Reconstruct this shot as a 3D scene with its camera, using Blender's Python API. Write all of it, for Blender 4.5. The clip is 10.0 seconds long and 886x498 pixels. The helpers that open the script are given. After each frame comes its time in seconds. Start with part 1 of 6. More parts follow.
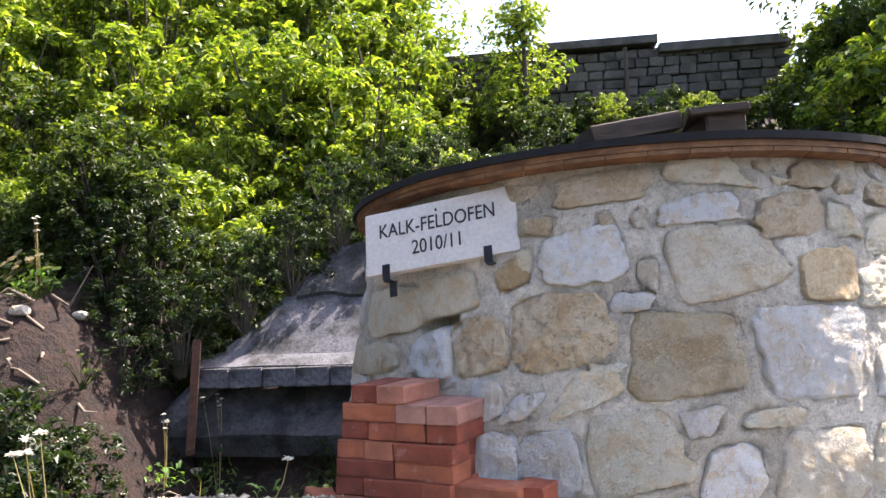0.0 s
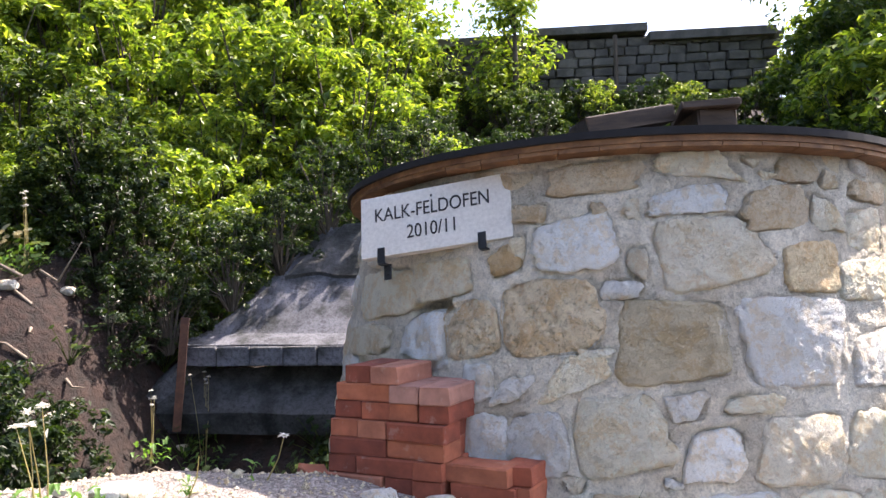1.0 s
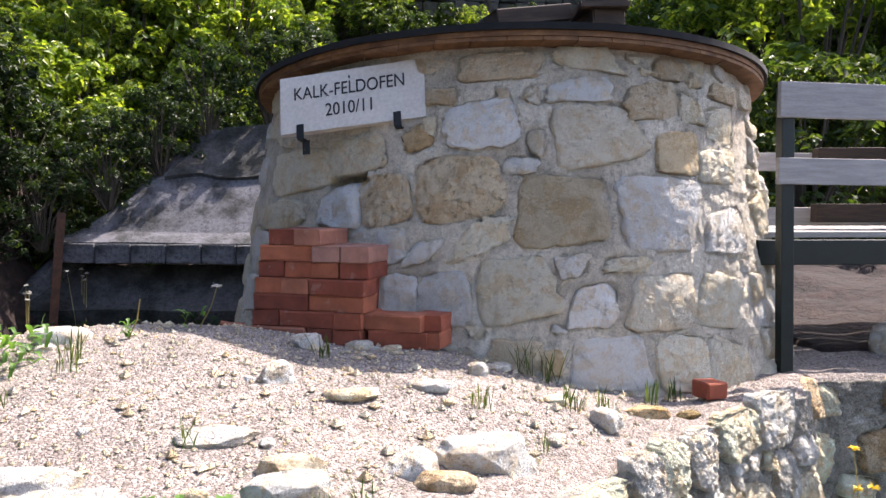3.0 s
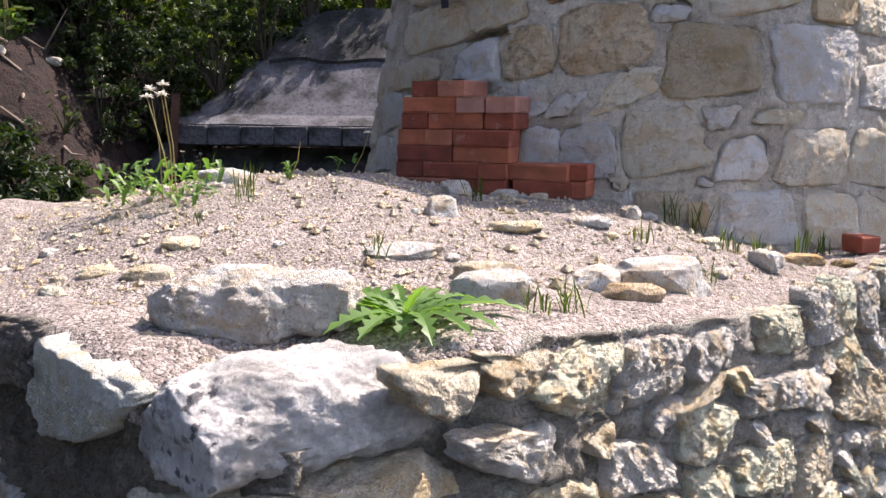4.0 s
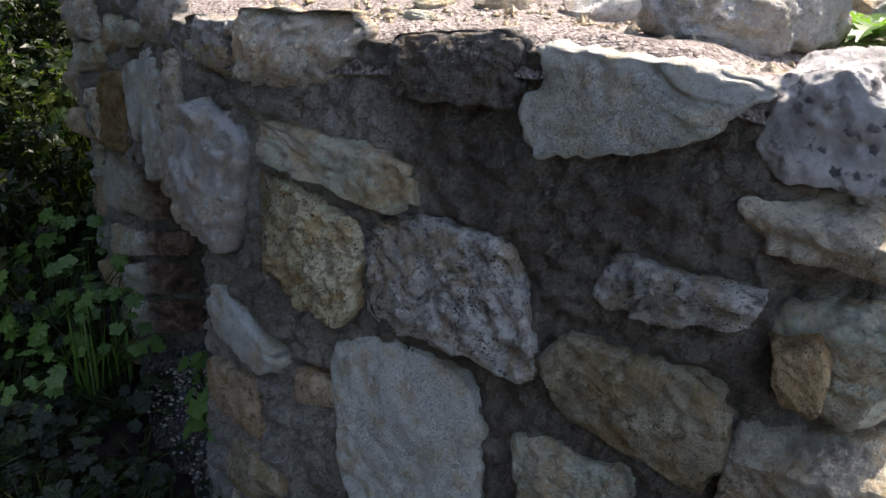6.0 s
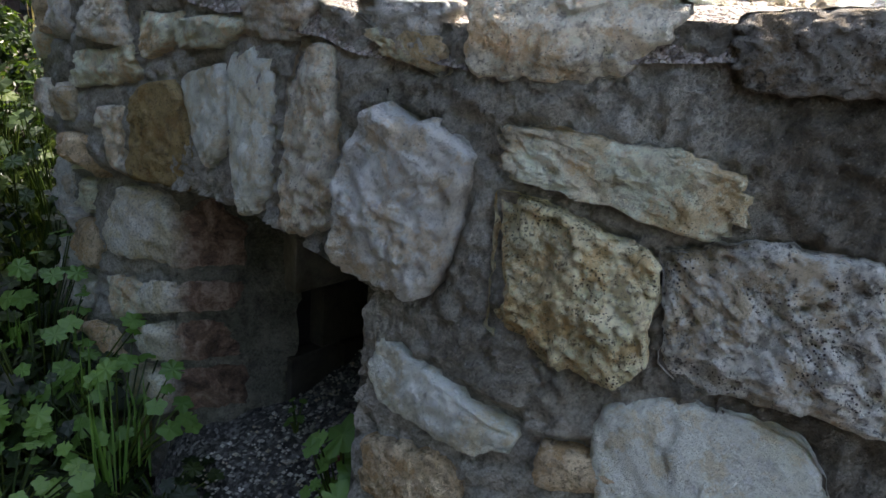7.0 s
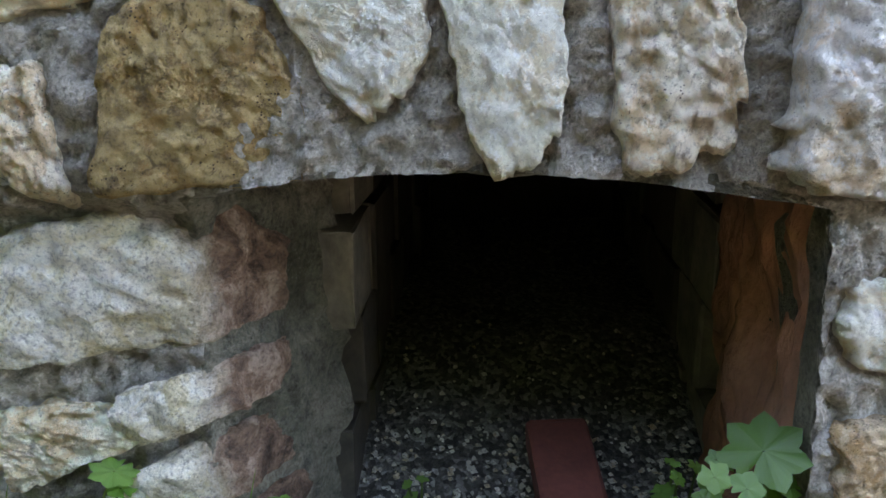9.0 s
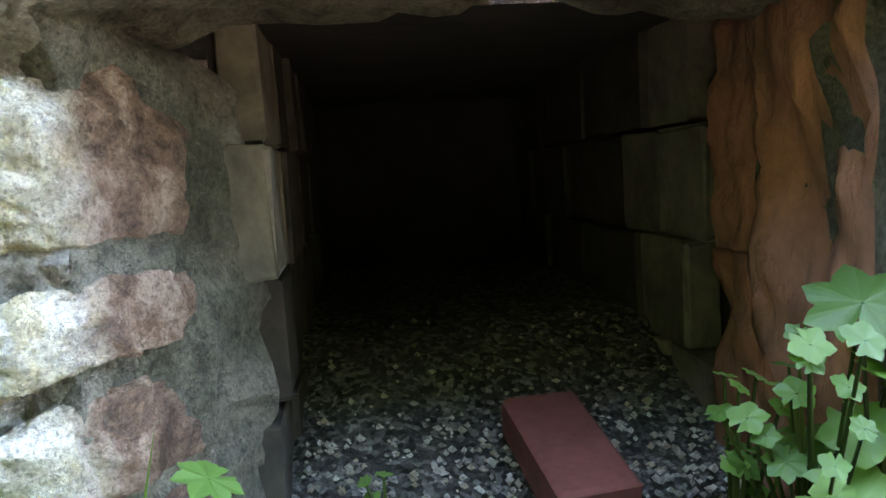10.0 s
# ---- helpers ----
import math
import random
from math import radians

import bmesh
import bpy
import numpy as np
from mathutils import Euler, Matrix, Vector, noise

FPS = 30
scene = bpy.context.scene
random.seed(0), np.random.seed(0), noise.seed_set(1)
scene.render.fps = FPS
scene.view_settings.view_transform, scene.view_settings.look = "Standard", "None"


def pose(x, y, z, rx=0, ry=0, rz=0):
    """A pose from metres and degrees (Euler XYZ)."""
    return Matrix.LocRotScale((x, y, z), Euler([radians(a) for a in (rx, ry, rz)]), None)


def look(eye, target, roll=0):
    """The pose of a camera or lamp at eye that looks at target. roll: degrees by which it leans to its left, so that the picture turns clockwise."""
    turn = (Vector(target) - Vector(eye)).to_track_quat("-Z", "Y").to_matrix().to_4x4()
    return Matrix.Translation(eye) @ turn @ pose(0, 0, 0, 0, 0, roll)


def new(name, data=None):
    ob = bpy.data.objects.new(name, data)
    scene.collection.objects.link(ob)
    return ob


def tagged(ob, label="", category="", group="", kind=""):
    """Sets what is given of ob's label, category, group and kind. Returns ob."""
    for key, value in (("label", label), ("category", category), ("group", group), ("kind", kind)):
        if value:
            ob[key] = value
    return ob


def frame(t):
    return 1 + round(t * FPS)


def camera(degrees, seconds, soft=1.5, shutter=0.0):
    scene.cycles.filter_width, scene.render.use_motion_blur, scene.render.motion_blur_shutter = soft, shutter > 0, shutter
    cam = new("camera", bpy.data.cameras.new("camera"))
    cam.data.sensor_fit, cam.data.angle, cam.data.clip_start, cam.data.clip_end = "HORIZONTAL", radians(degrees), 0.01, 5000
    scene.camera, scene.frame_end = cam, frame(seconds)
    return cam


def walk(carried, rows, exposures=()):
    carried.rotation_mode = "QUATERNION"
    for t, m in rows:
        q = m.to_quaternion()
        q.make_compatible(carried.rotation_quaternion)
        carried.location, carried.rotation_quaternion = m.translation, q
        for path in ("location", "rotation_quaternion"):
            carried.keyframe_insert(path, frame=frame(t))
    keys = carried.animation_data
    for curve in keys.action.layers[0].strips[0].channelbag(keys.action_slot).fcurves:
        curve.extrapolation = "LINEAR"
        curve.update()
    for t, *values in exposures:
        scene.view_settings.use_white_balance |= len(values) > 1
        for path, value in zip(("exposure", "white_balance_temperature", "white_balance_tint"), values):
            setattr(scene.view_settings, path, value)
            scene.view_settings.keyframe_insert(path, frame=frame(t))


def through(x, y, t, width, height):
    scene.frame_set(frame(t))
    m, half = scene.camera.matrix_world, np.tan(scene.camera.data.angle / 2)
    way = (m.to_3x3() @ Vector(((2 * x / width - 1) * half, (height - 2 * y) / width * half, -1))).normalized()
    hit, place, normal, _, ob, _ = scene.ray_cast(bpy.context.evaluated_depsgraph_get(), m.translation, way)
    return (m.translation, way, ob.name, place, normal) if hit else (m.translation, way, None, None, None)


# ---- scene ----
cam = camera(58.6, 10.0)
PATH = [
    (0, (0.199, -0.241, 2.32), (-0.021, 1.744, 2.427), -2.9),
    (0.5, (0.167, -0.255, 2.308), (-0.029, 1.733, 2.389), -2.1),
    (1, (0.165, -0.308, 2.327), (-0.017, 1.683, 2.389), -1.7),
    (1.5, (0.165, -0.419, 2.345), (0.032, 1.577, 2.363), -2.4),
    (2, (0.189, -0.498, 2.329), (0.17, 1.501, 2.28), -1.5),
    (2.2, (0.187, -0.53, 2.296), (0.251, 1.468, 2.229), -0.6),
    (3.3, (-0.177, -0.671, 2.036), (-0.005, 1.315, 1.871), 0.1),
    (3.4, (-0.21, -0.68, 2.017), (-0.051, 1.305, 1.829), 0.1),
    (3.5, (-0.239, -0.681, 1.996), (-0.113, 1.302, 1.775), -0.7),
    (4, (-0.349, -0.68, 1.875), (-0.36, 1.289, 1.524), -0.0),
    (4.5, (-0.545, -0.597, 1.784), (-0.568, 1.356, 1.355), -1.1),
    (5, (-0.714, -0.558, 1.725), (-0.742, 1.368, 1.188), -0.4),
    (5.5, (-1.021, -0.573, 1.657), (-0.936, 1.318, 1.012), 0.7),
    (6, (-1.41, -0.517, 1.618), (-1.172, 1.323, 0.869), 1.6),
    (6.2, (-1.565, -0.399, 1.598), (-1.244, 1.431, 0.858), 0.3),
    (7.3, (-2.218, 0.086, 1.378), (-1.43, 1.836, 0.814), 4.9),
    (7.5, (-2.302, 0.214, 1.345), (-1.396, 1.909, 0.792), 4.2),
    (8, (-2.477, 0.53, 1.328), (-1.384, 2.104, 0.755), 3.0),
    (8.2, (-2.579, 0.667, 1.309), (-1.329, 2.11, 0.71), 2.7),
    (8.5, (-2.73, 0.902, 1.255), (-1.279, 2.146, 0.666), 0.4),
    (9, (-2.808, 1.168, 1.153), (-1.19, 2.206, 0.6), -0.6),
    (9.5, (-2.727, 1.356, 1.019), (-0.99, 2.21, 0.517), -3.3),
    (10, (-2.673, 1.411, 0.749), (-0.83, 2.164, 0.556), -3.5),
]
EXPOSURES = [(0.0, 2.05, 6850, 21), (2.2, 1.82, 6600, 20), (3.5, 1.3, 6650, 22), (4.5, 1.05, 6750, 25), (5.5, 1.0, 6800, 23), (6.2, 1.5, 6850, 18),
             (7.3, 2.55, 7200, 15), (8.0, 3.4, 7400, 17), (9.0, 4.3, 7700, 18), (9.5, 4.8, 7700, 16), (10.0, 5.45, 7500, 13)]
walk(cam, [(t, look(eye, target, roll)) for t, eye, target, roll in PATH], EXPOSURES)

# ---- world, sun, exposure ----
SUN_EL, SUN_AZ = 53.0, (0.866, 0.500)
world = bpy.data.worlds.new("sky")
scene.world = world
world.use_nodes = True
wn = world.node_tree.nodes
sky = wn.new("ShaderNodeTexSky")
sky.sky_type, sky.sun_disc = "NISHITA", False
sky.sun_elevation = radians(SUN_EL)
sky.sun_rotation = math.atan2(SUN_AZ[0], SUN_AZ[1])
sky.dust_density = 2.0
wn["Background"].inputs["Strength"].default_value = 0.15
world.node_tree.links.new(sky.outputs[0], wn["Background"].inputs["Color"])
sun_data = bpy.data.lights.new("sun", "SUN")
sun_data.energy, sun_data.angle, sun_data.color = 4.6, radians(0.53), (1.0, 0.95, 0.86)
sun = new("sun", sun_data)
_c = math.cos(radians(SUN_EL))
sun.matrix_world = look((0, 0, 0), (-SUN_AZ[0] * _c, -SUN_AZ[1] * _c, -math.sin(radians(SUN_EL))))

# ---- materials ----
MATS = {}


class Tree:
    """A small helper to wire a node material."""

    def __init__(self, name):
        self.mat = bpy.data.materials.new(name)
        self.mat.use_nodes = True
        self.t = self.mat.node_tree
        self.bsdf = self.t.nodes["Principled BSDF"]

    def n(self, kind, **values):
        node = self.t.nodes.new("ShaderNode" + kind)
        for key, value in values.items():
            node.inputs[key.replace("_", " ")].default_value = value
        return node

    def link(self, a, b):
        self.t.links.new(a, b)

    def ramp(self, fac, stops):
        r = self.t.nodes.new("ShaderNodeValToRGB")
        els = r.color_ramp.elements
        while len(els) < len(stops):
            els.new(0.5)
        for e, (p, c) in zip(els, stops):
            e.position, e.color = p, (*c, 1) if len(c) == 3 else (c[0], c[0], c[0], 1)
        self.link(fac, r.inputs[0])
        return r.outputs[0]

    def mix(self, kind, fac, a, b):
        m = self.t.nodes.new("ShaderNodeMix")
        m.data_type, m.blend_type = "RGBA", kind
        for value, slot in ((fac, 0), (a, 6), (b, 7)):
            if isinstance(value, (int, float)):
                m.inputs[slot].default_value = value
            elif isinstance(value, tuple):
                m.inputs[slot].default_value = (*value, 1)
            else:
                self.link(value, m.inputs[slot])
        return m.outputs[2]

    def coords(self, scatter=True):
        """Object coordinates, shifted by the object's own random number."""
        tc = self.n("TexCoord")
        if not scatter:
            return tc.outputs["Object"]
        info = self.n("ObjectInfo")
        mul = self.n("Math")
        mul.operation = "MULTIPLY"
        mul.inputs[1].default_value = 37.0
        self.link(info.outputs["Random"], mul.inputs[0])
        add = self.n("VectorMath")
        self.link(tc.outputs["Object"], add.inputs[0])
        self.link(mul.outputs[0], add.inputs[1])
        return add.outputs[0]

    def noise(self, co, scale, detail=6.0, rough=0.6, distort=0.0):
        x = self.n("TexNoise", Scale=scale, Detail=detail, Roughness=rough, Distortion=distort)
        self.link(co, x.inputs["Vector"])
        return x.outputs[0]

    def voronoi(self, co, scale, feature="F1"):
        x = self.n("TexVoronoi", Scale=scale)
        x.feature = feature
        self.link(co, x.inputs["Vector"])
        return x

    def bump(self, height, strength, distance, before=None):
        b = self.n("Bump", Strength=strength, Distance=distance)
        self.link(height, b.inputs["Height"])
        if before is not None:
            self.link(before, b.inputs["Normal"])
        return b.outputs[0]

    def done(self, colour, rough, normal=None):
        if isinstance(colour, tuple):
            self.bsdf.inputs["Base Color"].default_value = (*colour, 1)
        else:
            self.link(colour, self.bsdf.inputs["Base Color"])
        if isinstance(rough, (int, float)):
            self.bsdf.inputs["Roughness"].default_value = rough
        else:
            self.link(rough, self.bsdf.inputs["Roughness"])
        if normal is not None:
            self.link(normal, self.bsdf.inputs["Normal"])
        return self.mat


def stone_material(kind, light, mid, dark, pits=0.35, pit_scale=55.0, dirt_shade=1.0):
    """Rough limestone: broad stains, ochre and grey crusts, grain and pale chips; hollows, pits and pores carry dirt
    and painted shade.
    """
    m = Tree("limestone_" + kind)
    co = m.coords()
    broad = m.noise(co, 6.0, 5.0, 0.6, 0.6)
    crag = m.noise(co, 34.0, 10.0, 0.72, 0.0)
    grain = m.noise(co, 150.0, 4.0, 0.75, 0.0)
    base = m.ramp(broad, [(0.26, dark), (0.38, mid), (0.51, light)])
    crust_shade = m.mix("MIX", 0.6, mid, dark)
    # low crags go darker: crust plus the hollows' shade put into the colour
    base = m.mix("MIX", m.ramp(crag, [(0.40, (0.75 * dirt_shade,)), (0.47, (0.0,))]), base, crust_shade)
    warm = m.noise(co, 13.0, 8.0, 0.72, 0.3)
    base = m.mix("MIX", m.ramp(warm, [(0.50, (0.0,)), (0.57, (0.35 + 0.3 * dirt_shade,))]), base, m.mix("MULTIPLY", 1.0, mid, (0.90, 0.70, 0.42)))
    chill = m.noise(co, 17.0, 8.0, 0.72, 0.3)
    base = m.mix("MIX", m.ramp(chill, [(0.36, (0.55 * dirt_shade,)), (0.44, (0.0,))]), base, m.mix("MULTIPLY", 1.0, crust_shade, (0.86, 0.88, 0.90)))
    base = m.mix("MULTIPLY", 0.15 + 0.4 * dirt_shade, base, m.ramp(grain, [(0.35, (0.35,)), (0.44, (1.0,)), (0.60, (1.18,))]))
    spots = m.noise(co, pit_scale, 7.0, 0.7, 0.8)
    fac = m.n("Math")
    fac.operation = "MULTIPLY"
    fac.inputs[1].default_value = min(0.9, 0.25 + 0.8 * pits) * min(1.0, 0.3 + 0.7 * dirt_shade)
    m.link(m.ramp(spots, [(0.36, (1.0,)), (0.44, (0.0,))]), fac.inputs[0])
    # pits painted dark: occlusion shade and dirt in one tone
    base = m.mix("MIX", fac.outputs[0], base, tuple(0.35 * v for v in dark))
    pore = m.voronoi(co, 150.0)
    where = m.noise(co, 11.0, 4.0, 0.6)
    size = m.ramp(where, [(0.42, (0.02,)), (0.62, (dirt_shade * (0.16 + 0.2 * pits),))])
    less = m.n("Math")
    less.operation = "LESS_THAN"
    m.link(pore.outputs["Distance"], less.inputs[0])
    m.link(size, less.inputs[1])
    # pores are dark dots without depth, their shade painted in
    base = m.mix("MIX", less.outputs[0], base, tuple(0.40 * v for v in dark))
    chip = m.noise(co, 48.0, 9.0, 0.75, 0.1)
    base = m.mix("MIX", m.ramp(chip, [(0.55, (0.0,)), (0.62, (0.7,))]), base, tuple(min(0.88, 1.12 * v) for v in light))
    info = m.n("ObjectInfo")
    base = m.mix("MULTIPLY", 1.0, base, m.ramp(info.outputs["Random"], [(0.0, (0.86,)), (1.0, (1.10,))]))
    nrm = m.bump(crag, 1.0, 0.030)
    nrm = m.bump(grain, 1.0, 0.012, nrm)
    nrm = m.bump(m.ramp(spots, [(0.30, (0.0,)), (0.46, (1.0,))]), 0.6 + 0.4 * pits, 0.012, nrm)
    MATS[kind] = m.done(base, 0.92, nrm)


stone_material("white", (0.850, 0.830, 0.750), (0.800, 0.735, 0.600), (0.430, 0.391, 0.332), 0.3, dirt_shade=0.6)
stone_material("cream", (0.850, 0.850, 0.632), (0.814, 0.683, 0.465), (0.416, 0.340, 0.220), 0.3, dirt_shade=0.75)
stone_material("pale", (0.850, 0.850, 0.738), (0.772, 0.756, 0.596), (0.438, 0.416, 0.307), 0.12, dirt_shade=0.4)
stone_material("beige", (0.839, 0.742, 0.548), (0.686, 0.593, 0.420), (0.352, 0.293, 0.200), 0.3, dirt_shade=0.8)
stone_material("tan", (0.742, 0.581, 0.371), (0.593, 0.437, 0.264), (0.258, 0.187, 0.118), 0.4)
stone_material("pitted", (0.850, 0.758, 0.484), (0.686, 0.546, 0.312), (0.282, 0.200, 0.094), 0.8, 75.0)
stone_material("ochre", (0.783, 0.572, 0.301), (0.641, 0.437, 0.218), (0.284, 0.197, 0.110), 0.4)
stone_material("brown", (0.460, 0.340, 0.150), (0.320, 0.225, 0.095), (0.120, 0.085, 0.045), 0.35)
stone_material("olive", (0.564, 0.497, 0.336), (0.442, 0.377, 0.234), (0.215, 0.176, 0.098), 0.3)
stone_material("grey", (0.770, 0.730, 0.640), (0.640, 0.600, 0.510), (0.332, 0.313, 0.283), 0.3, dirt_shade=0.8)
stone_material("pink", (0.850, 0.780, 0.620), (0.760, 0.650, 0.490), (0.400, 0.315, 0.235), 0.35, dirt_shade=0.8)
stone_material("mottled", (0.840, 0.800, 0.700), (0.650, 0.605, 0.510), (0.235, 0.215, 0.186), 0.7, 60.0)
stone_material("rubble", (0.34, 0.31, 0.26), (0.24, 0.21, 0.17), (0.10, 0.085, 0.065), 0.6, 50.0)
stone_material("rock", (0.850, 0.850, 0.795), (0.835, 0.789, 0.696), (0.575, 0.517, 0.425), 0.5, 60.0, dirt_shade=0.7)


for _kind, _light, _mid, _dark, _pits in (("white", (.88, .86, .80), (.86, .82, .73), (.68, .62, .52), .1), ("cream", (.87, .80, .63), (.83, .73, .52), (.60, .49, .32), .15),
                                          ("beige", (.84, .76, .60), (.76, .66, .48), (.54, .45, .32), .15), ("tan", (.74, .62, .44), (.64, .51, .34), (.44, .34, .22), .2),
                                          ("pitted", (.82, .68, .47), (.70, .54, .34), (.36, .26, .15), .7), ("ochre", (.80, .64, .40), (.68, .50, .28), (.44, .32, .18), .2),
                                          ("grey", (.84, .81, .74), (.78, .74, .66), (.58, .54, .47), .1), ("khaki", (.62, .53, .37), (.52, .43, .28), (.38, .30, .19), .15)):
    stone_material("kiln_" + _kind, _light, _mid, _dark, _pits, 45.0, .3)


def mortar_material(name, a, b, relief=0.8, lumpy=0.8, sandy=0.7, dark_band=False):
    m = Tree(name)
    co = m.coords(False)
    broad = m.noise(co, 3.0, 6.0, 0.6)
    sand = m.noise(co, 130.0, 3.0, 0.7, 0.0)
    base = m.ramp(broad, [(0.38, b), (0.58, a)])
    lump = m.noise(co, 30.0, 9.0, 0.72, 0.0)
    base = m.mix("MULTIPLY", lumpy, base, m.ramp(lump, [(0.38, (0.40,)), (0.48, (0.95,)), (0.60, (1.25,))]))
    base = m.mix("MULTIPLY", sandy, base, m.ramp(sand, [(0.36, (0.30,)), (0.48, (0.95,)), (0.62, (1.45,))]))
    # darker mortar in a ragged-edged band along x, halved in tone
    if dark_band:
        axis = m.n("SeparateXYZ")
        m.link(co, axis.inputs[0])
        edge = m.n("Math")
        edge.operation = "MULTIPLY_ADD"
        edge.inputs[1].default_value = 0.9
        m.link(m.noise(co, 4.0, 6.0, 0.65), edge.inputs[0])
        m.link(axis.outputs["X"], edge.inputs[2])
        shift = m.n("Math")
        shift.inputs[1].default_value = 1.05
        m.link(edge.outputs[0], shift.inputs[0])
        band_mask = m.ramp(shift.outputs[0], [(0.04, (0.0,)), (0.24, (1.0,)), (0.74, (1.0,)), (0.90, (0.0,))])
        base = m.mix("MIX", band_mask, base, m.mix("MULTIPLY", 1.0, base, (0.50, 0.47, 0.43)))
    speck = m.voronoi(co, 90.0)
    base = m.mix("MIX", m.ramp(speck.outputs["Distance"], [(0.10, (0.6 * sandy,)), (0.18, (0.0,))]), base, tuple(min(0.8, 1.6 * v) for v in a))
    hole = m.noise(co, 52.0, 4.0, 0.6, 0.0)
    # holes exist in colour only: dark flecks painted as their shade
    base = m.mix("MIX", m.ramp(hole, [(0.33, (sandy,)), (0.39, (0.0,))]), base, tuple(0.25 * v for v in b))
    nrm = m.bump(lump, relief, 0.035)
    nrm = m.bump(sand, 1.0, 0.012, nrm)
    MATS[name] = m.done(base, 0.95, nrm)


mortar_material("kiln_mortar", (0.78, 0.71, 0.58), (0.54, 0.475, 0.37), 0.8, 0.4, 0.25)
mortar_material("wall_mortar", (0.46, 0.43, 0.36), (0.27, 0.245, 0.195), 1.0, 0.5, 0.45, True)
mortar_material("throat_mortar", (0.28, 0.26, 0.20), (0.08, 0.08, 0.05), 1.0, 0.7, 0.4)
mortar_material("concrete", (0.14, 0.14, 0.155), (0.03, 0.032, 0.03), 0.5, 0.8, 0.4)
# darker tone of the concrete, for the crest and the lower face
mortar_material("dark_concrete", (0.07, 0.07, 0.07), (0.014, 0.016, 0.013), 0.5, 0.8, 0.4)


def gravel_material(name, a, b, c):
    m = Tree(name)
    co = m.coords(False)
    v = m.voronoi(co, 95.0)
    w = m.voronoi(co, 210.0)
    col = m.ramp(v.outputs["Color"], [(0.1, c), (0.5, b), (0.9, a)])
    col = m.mix("MULTIPLY", 0.7, col, m.ramp(w.outputs["Color"], [(0.2, (0.6,)), (0.8, (1.1,))]))
    col = m.mix("MULTIPLY", 0.8, col, m.ramp(m.noise(co, 4.0, 5.0), [(0.35, (0.72,)), (0.65, (1.05,))]))
    nrm = m.bump(v.outputs["Distance"], 1.0, -0.012)
    nrm = m.bump(w.outputs["Distance"], 0.8, -0.005, nrm)
    nrm = m.bump(m.noise(co, 18.0, 6.0, 0.7), 0.6, 0.03, nrm)
    MATS[name] = m.done(col, 0.95, nrm)


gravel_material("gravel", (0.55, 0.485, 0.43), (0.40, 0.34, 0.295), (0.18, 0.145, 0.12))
# darker copy of the pale gravel: tunnel shade put into the colour
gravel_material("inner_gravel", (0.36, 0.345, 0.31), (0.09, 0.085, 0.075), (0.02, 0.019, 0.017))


def simple(name, a, b, scale, rough=0.8, relief=0.4, dist=0.01, stretch=(1, 1, 1), metal=0.0, fine=60.0, scatter=True):
    m = Tree(name)
    mp = m.n("Mapping")
    mp.inputs["Scale"].default_value = stretch
    m.link(m.coords(scatter), mp.inputs["Vector"])
    co = mp.outputs[0]
    g = m.noise(co, scale, 6.0, 0.65, 0.4)
    f = m.noise(co, fine, 6.0, 0.7)
    col = m.ramp(g, [(0.3, a), (0.7, b)])
    col = m.mix("MULTIPLY", 0.5, col, m.ramp(f, [(0.3, (0.6,)), (0.65, (1.1,))]))
    nrm = m.bump(g, relief, dist)
    nrm = m.bump(f, relief, dist * 0.3, nrm)
    m.bsdf.inputs["Metallic"].default_value = metal
    MATS[name] = m.done(col, rough, nrm)
    return m


simple("roof_wood", (0.085, 0.036, 0.015), (0.27, 0.135, 0.055), 9.0, 0.75, 0.4, 0.004, (1, 1, 1))
simple("old_wood", (0.022, 0.015, 0.011), (0.075, 0.048, 0.030), 6.0, 0.8, 0.5, 0.004, (1, 8, 8))
simple("grey_wood", (0.30, 0.28, 0.26), (0.46, 0.43, 0.40), 6.0, 0.75, 0.3, 0.003, (1, 9, 9))
simple("felt", (0.006, 0.006, 0.007), (0.013, 0.013, 0.014), 14.0, 0.95, 0.2, 0.003)
simple("marble", (0.60, 0.57, 0.52), (0.68, 0.65, 0.59), 5.0, 0.5, 0.08, 0.002)
simple("black_iron", (0.012, 0.012, 0.014), (0.03, 0.03, 0.03), 20.0, 0.45, 0.2, 0.002, metal=0.3)
simple("lettering", (0.018, 0.016, 0.015), (0.035, 0.03, 0.03), 40.0, 0.6, 0.0, 0.001)
simple("green_paint", (0.003, 0.009, 0.007), (0.006, 0.015, 0.012), 12.0, 0.45, 0.1, 0.002)
simple("rust", (0.05, 0.02, 0.012), (0.12, 0.05, 0.025), 14.0, 0.85, 0.4, 0.003)
simple("soil", (0.005, 0.0035, 0.0025), (0.034, 0.016, 0.010), 7.0, 0.95, 1.0, 0.06, fine=24.0, scatter=False)
simple("root", (0.16, 0.12, 0.085), (0.30, 0.24, 0.18), 14.0, 0.9, 0.4, 0.004)
simple("bark", (0.035, 0.028, 0.02), (0.09, 0.07, 0.05), 12.0, 0.9, 0.8, 0.01, (1, 1, 0.25))
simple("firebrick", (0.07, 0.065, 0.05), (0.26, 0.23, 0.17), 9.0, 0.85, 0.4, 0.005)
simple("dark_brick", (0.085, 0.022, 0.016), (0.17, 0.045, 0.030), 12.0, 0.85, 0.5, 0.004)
# darker copy of firebrick, with the tunnel's shade in its colour
simple("shaded_brick", (0.025, 0.022, 0.017), (0.085, 0.072, 0.052), 9.0, 0.85, 0.4, 0.005)
